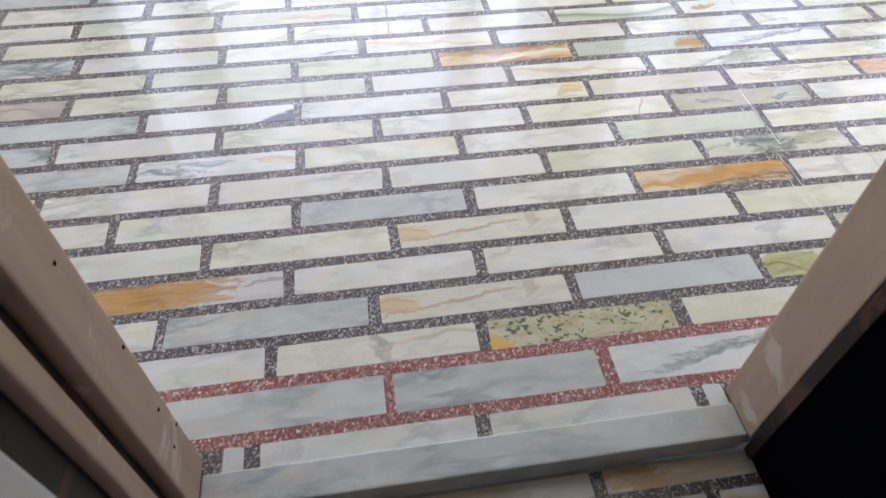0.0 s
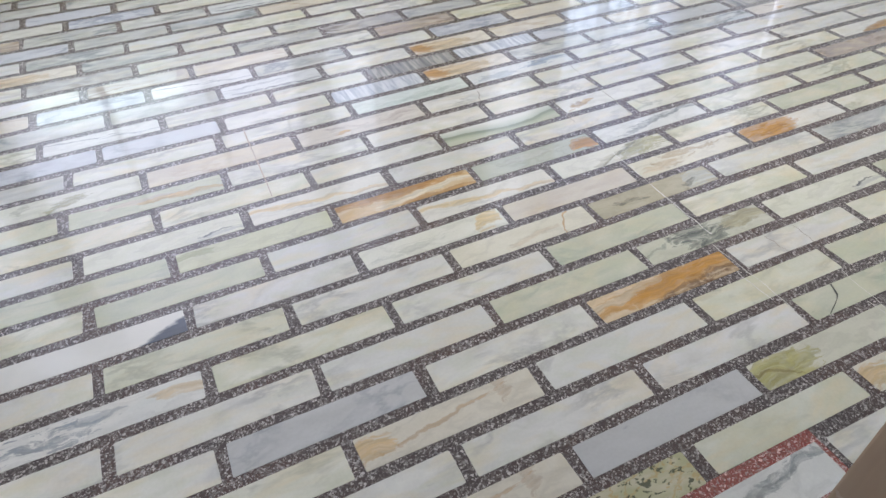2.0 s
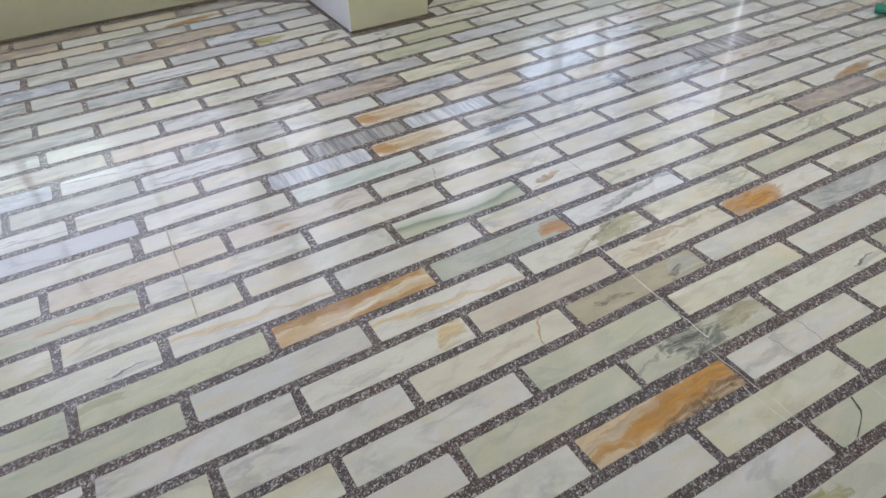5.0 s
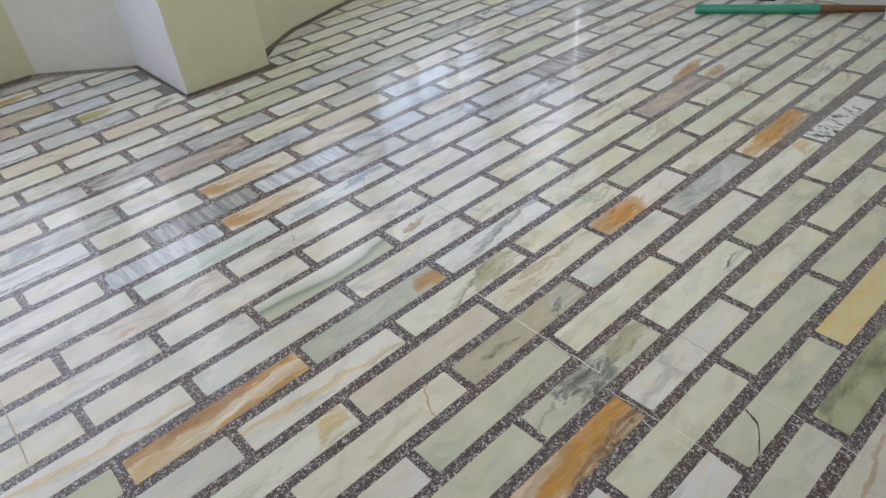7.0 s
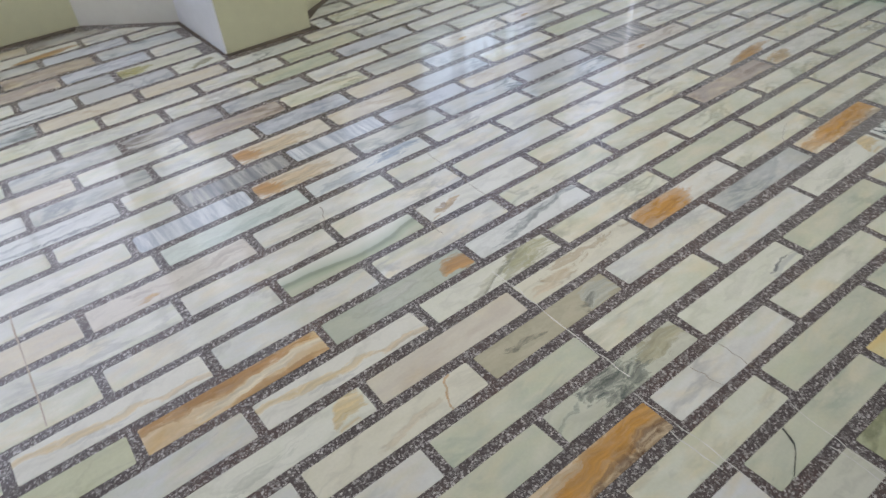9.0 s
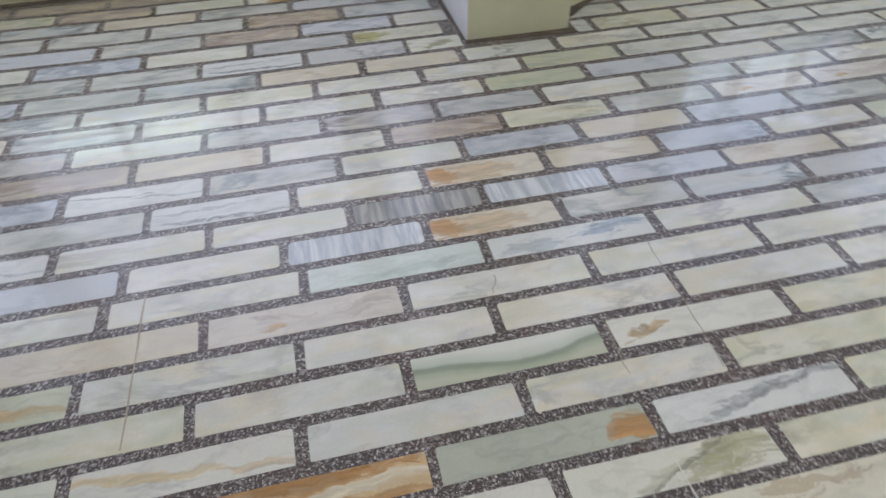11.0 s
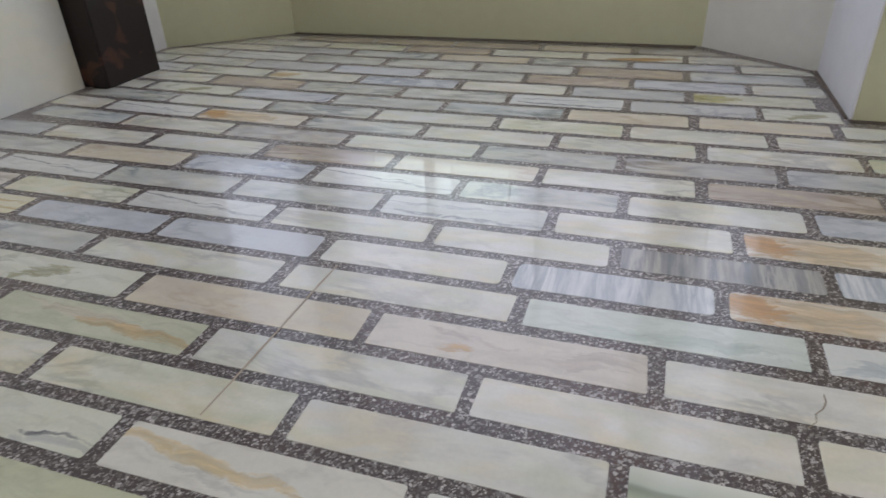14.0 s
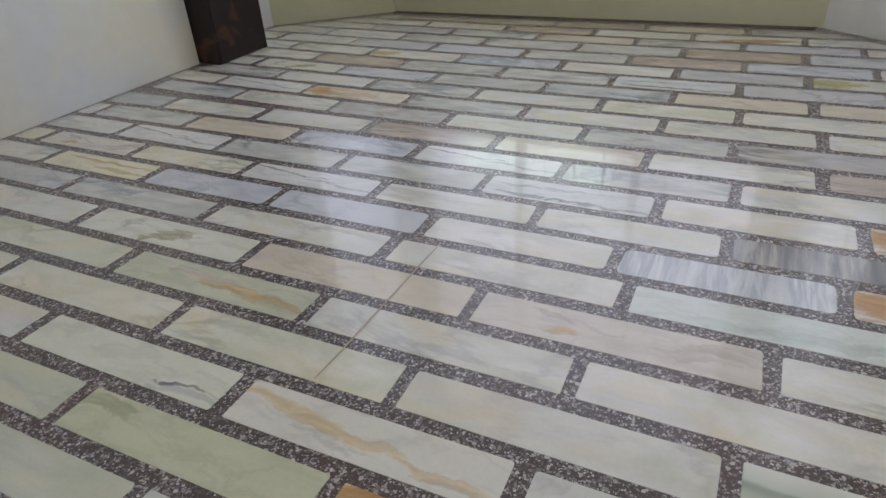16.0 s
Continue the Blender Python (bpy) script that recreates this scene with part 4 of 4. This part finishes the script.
rng = random.Random(7)
spare = {}
count = 0
for index, entry in enumerate(ROW_JOINTS.replace("\n", "|").split("|")):
    x0, left_step, right_step = [float(v) for v in entry.split()]
    row, y0 = index - 6, ROW_Y[index]
    gap = 0.024
    y1 = ROW_Y[index + 1] - gap
    if row == -6:
        spans = [(DL + 0.03, DR - 0.005)]
    elif y0 < 3.36:
        spans = [(LEFT + 0.012, RIGHT - 0.02)]
    elif y0 < 3.5:
        spans = [(LEFT_DEEP + 0.02, RIGHT - 0.02)]
    else:
        spans = [(LEFT_DEEP + 0.03, 0.825), (1.24, RIGHT - 0.02)]
    for n in range(-6, 11):
        a = x0 + n * (right_step if n >= 0 else left_step)
        b = a + (right_step if n >= 0 else left_step)
        a, b = a + 0.011 + rng.uniform(-0.003, 0.003), b - 0.011 + rng.uniform(-0.003, 0.003)
        for lo, hi in spans:
            p, q = max(a, lo), min(b, hi)
            if q - p < 0.03:
                continue
            j = [rng.uniform(-0.0018, 0.0018) for _ in range(8)]
            dp, dq = drift(row, p), drift(row, q)
            poly = [(p + j[0], y0 + dp + j[1]), (q + j[2], y0 + dq + j[3]), (q + j[4], y1 + dq + j[5]), (p + j[6], y1 + dp + j[7])]
            if y0 > 3.5:
                if q < 1.0:
                    poly = cut(poly, (0.815, 3.99), (0.46, 4.28))
                    poly = cut(poly, (0.6, 4.262), (-1.6, 4.232))
                    poly = cut(poly, (-1.17, 4.235), (-1.55, 3.93))
                else:
                    poly = cut(poly, (2.06, 3.965), (1.50, 3.80))
                    poly = cut(poly, (1.50, 3.80), (1.26, 3.655))
                    poly = cut(poly, (3.2, 3.96), (2.0, 3.96))
            if len(poly) < 3:
                continue
            cx, cy = sum(v[0] for v in poly) / len(poly), sum(v[1] for v in poly) / len(poly)
            chance = rng.random()
            style = "e" if cx > 0.75 and row < 9 and chance < 0.75 else "w"
            if 4 < row < 10 and cx < -0.1 and chance > 0.5:
                style = "e"
            if row > 10 and chance > 0.45:
                style = rng.choice("waaawgvwppcwtZZGbaRe")
            for x, s in looks.get(row, ()):
                if p <= x <= q:
                    style = s
            outline = rounded([(x - cx, y - cy) for x, y in poly], rng.uniform(0.002, 0.005) if row < 12 else rng.uniform(0.005, 0.011))
            if style in FIGURED or (cx < 1.72 and count < 275):
                count += 1
                verts, faces = [], []
                slab(verts, faces, outline, 0, 0)
                me = bpy.data.meshes.new("tile")
                me.from_pydata(verts, [], faces)
                me.materials.append(STONE[style])
                ob = new("tile", me)
                ob.location = (cx, cy, 0)
                ob.parent = floor
            else:
                verts, faces = spare.setdefault(style, ([], []))
                slab(verts, faces, outline, cx, cy)
for style, (verts, faces) in spare.items():
    me = bpy.data.meshes.new("far_tiles")
    me.from_pydata(verts, [], faces)
    me.materials.append(STONE[style])
    ob = new("far_tiles", me)
    ob.parent = floor
    tagged(ob, "marble strips in the far part of the floor", "", "", "stuff")


def crack(points, width, material, label):
    """A hairline filled with pale paste, wandering over the floor."""
    verts, faces = [], []
    for i, (x, y) in enumerate(points):
        w = width * (0.6 + 0.8 * rng.random())
        verts += [(x - w, y, 0.0004), (x + w, y, 0.0004)]
        if i:
            k = 2 * i
            faces.append((k - 2, k - 1, k + 1, k))
    me = bpy.data.meshes.new("crack")
    me.from_pydata(verts, [], faces)
    me.materials.append(material)
    ob = new("crack", me)
    ob.parent = floor
    tagged(ob, label)


def wander(x0, y0, x1, y1, n, sway):
    return [(x0 + (x1 - x0) * i / n + rng.uniform(-sway, sway), y0 + (y1 - y0) * i / n) for i in range(n + 1)]


PALE_LINE = plain("pale_filler", (0.74, 0.72, 0.66), 0.4)
TAN_LINE = plain("tan_filler", (0.50, 0.41, 0.30), 0.4)
BROWN_LINE = plain("brown_hairline", (0.34, 0.29, 0.21), 0.4)
DARK_LINE = plain("dark_hairline", (0.07, 0.075, 0.06), 0.4)
crack(wander(0.752, 1.30, 0.748, 1.53, 9, 0.003), 0.0010, PALE_LINE, "pale filled hairline crack")
crack(wander(0.772, 1.56, 0.778, 1.95, 14, 0.005), 0.0012, PALE_LINE, "pale filled hairline crack")
crack(wander(0.955, 2.10, 0.975, 2.45, 12, 0.004), 0.0009, BROWN_LINE, "pale filled hairline crack")
crack(wander(-0.122, 2.19, -0.115, 2.56, 6, 0.0008), 0.0018, TAN_LINE, "straight tan saw line")
crack(wander(0.905, 1.15, 0.907, 1.25, 5, 0.003), 0.0009, PALE_LINE, "pale filled hairline crack")
crack(wander(0.732, 1.34, 0.728, 1.44, 6, 0.003), 0.0010, PALE_LINE, "pale filled hairline crack")
crack(wander(0.911, 1.13, 0.935, 1.34, 9, 0.004), 0.0010, PALE_LINE, "pale filled hairline crack")
crack(wander(0.960, 1.42, 0.964, 1.50, 5, 0.003), 0.0009, BROWN_LINE, "thin brown hairline crack")
crack(wander(0.882, 1.435, 0.875, 1.50, 5, 0.003), 0.0008, BROWN_LINE, "thin brown hairline crack")
crack(wander(0.584, 2.37, 0.612, 2.435, 5, 0.004), 0.0009, BROWN_LINE, "thin brown hairline crack")
crack(wander(0.776, 2.13, 0.789, 2.27, 6, 0.004), 0.0008, BROWN_LINE, "thin brown hairline crack")
crack([(0.79 + 0.085 * math.sin(1.5 * u) + rng.uniform(-0.004, 0.004), 1.257 + 0.062 * u ** 1.5) for u in [i / 9 for i in range(10)]], 0.0022, DARK_LINE, "dark curved vein in a pale green strip")
crack([(1.73 + 0.02 * math.sin(5 * u) + 0.2 * max(0.0, u - 0.35), 1.80 + 0.05 * u) for u in [i / 9 for i in range(10)]], 0.0013, BROWN_LINE, "thin dark crack across a pale strip")

# passage floor by the threshold
passage = bpy.data.objects["floor_passage"]
for r, (ya, yb) in enumerate(((0.822, 0.862), (0.735, 0.802), (0.645, 0.712), (0.552, 0.62))):
    for n in range(-3, 3):
        a = 0.105 + (0.18 if r % 2 else 0.0) + n * 0.385
        b = a + 0.362
        if a < -0.95 or b > 0.84:
            continue
        verts, faces = [], []
        mx, my = (a + b) / 2, (ya + yb) / 2
        slab(verts, faces, rounded([(a - mx, ya - my), (b - mx, ya - my), (b - mx, yb - my), (a - mx, yb - my)], 0.003), 0, 0)
        me = bpy.data.meshes.new("tile")
        me.from_pydata(verts, [], faces)
        me.materials.append(STONE["f" if r == 0 else "h" if (r + n) % 2 else "w"])
        ob = new("tile", me)
        ob.location = (mx, my, -0.0512)
        ob.parent = passage

# ---- loose things by the right wall ----
GREEN_PLASTIC = plain("green_plastic_sleeve", (0.045, 0.36, 0.24), 0.42, 0, 0.2)
BROWN_WOOD = painted_wood("brown_handle_wood", (0.20, 0.10, 0.035), (0.10, 0.05, 0.03), 0.6)
GREY_SHEET = plain("pale_grey_sheet", (0.60, 0.63, 0.62), 0.35)
BLACK_RUBBER = plain("black_rubber", (0.012, 0.012, 0.012), 0.6)


def stick():
    top = tagged(new("broom_stick"), "wooden stick with a green plastic sleeve lying on the floor", "stick")
    top.location = (2.745, 2.475, 0.0)
    along = Vector((0.285, -0.410, 0)).normalized()
    a, b, c = Vector((0, 0, 0.019)), along * 0.497 + Vector((0, 0, 0.019)), along * 0.745 + Vector((0, 0, 0.019))
    bm = bmesh.new()
    rod(bm, a, b, 0.0185, 20)
    bmesh.ops.bevel(bm, geom=[e for e in bm.edges if abs((e.verts[0].co - e.verts[1].co).dot(along)) < 1e-4], offset=0.003, segments=2, affect="EDGES")
    part("sleeve", bm, GREEN_PLASTIC, top, "green plastic sleeve")
    bm = bmesh.new()
    turn = along.to_track_quat("Z", "Y").to_matrix().to_4x4()
    mid, length = (b + c) / 2, (c - b).length
    bmesh.ops.create_cone(bm, cap_ends=True, segments=18, radius1=0.0175, radius2=0.0135, depth=length, matrix=Matrix.Translation(mid) @ turn)
    part("handle", bm, BROWN_WOOD, top, "bare brown wooden end with dark stains")
    return top


def dustpan():
    top = tagged(new("dustpan"), "pale grey sheet dustpan with a black rubber lip", "dustpan")
    top.location, top.rotation_euler = (3.02, 2.47, 0.0), (0, 0, radians(-68))
    bm = bmesh.new()
    box(bm, -0.20, 0.0, 0.004, 0.20, 0.16, 0.010)
    box(bm, -0.20, 0.15, 0.010, 0.20, 0.16, 0.075)
    box(bm, -0.20, 0.012, 0.010, -0.192, 0.15, 0.05)
    box(bm, 0.192, 0.012, 0.010, 0.20, 0.15, 0.05)
    part("tray", bm, GREY_SHEET, top)
    bm = bmesh.new()
    box(bm, -0.205, -0.016, 0.0, 0.205, -0.001, 0.011, bevel=0.003)
    part("lip", bm, BLACK_RUBBER, top, "black rubber lip")
    return top


stick()
dustpan()
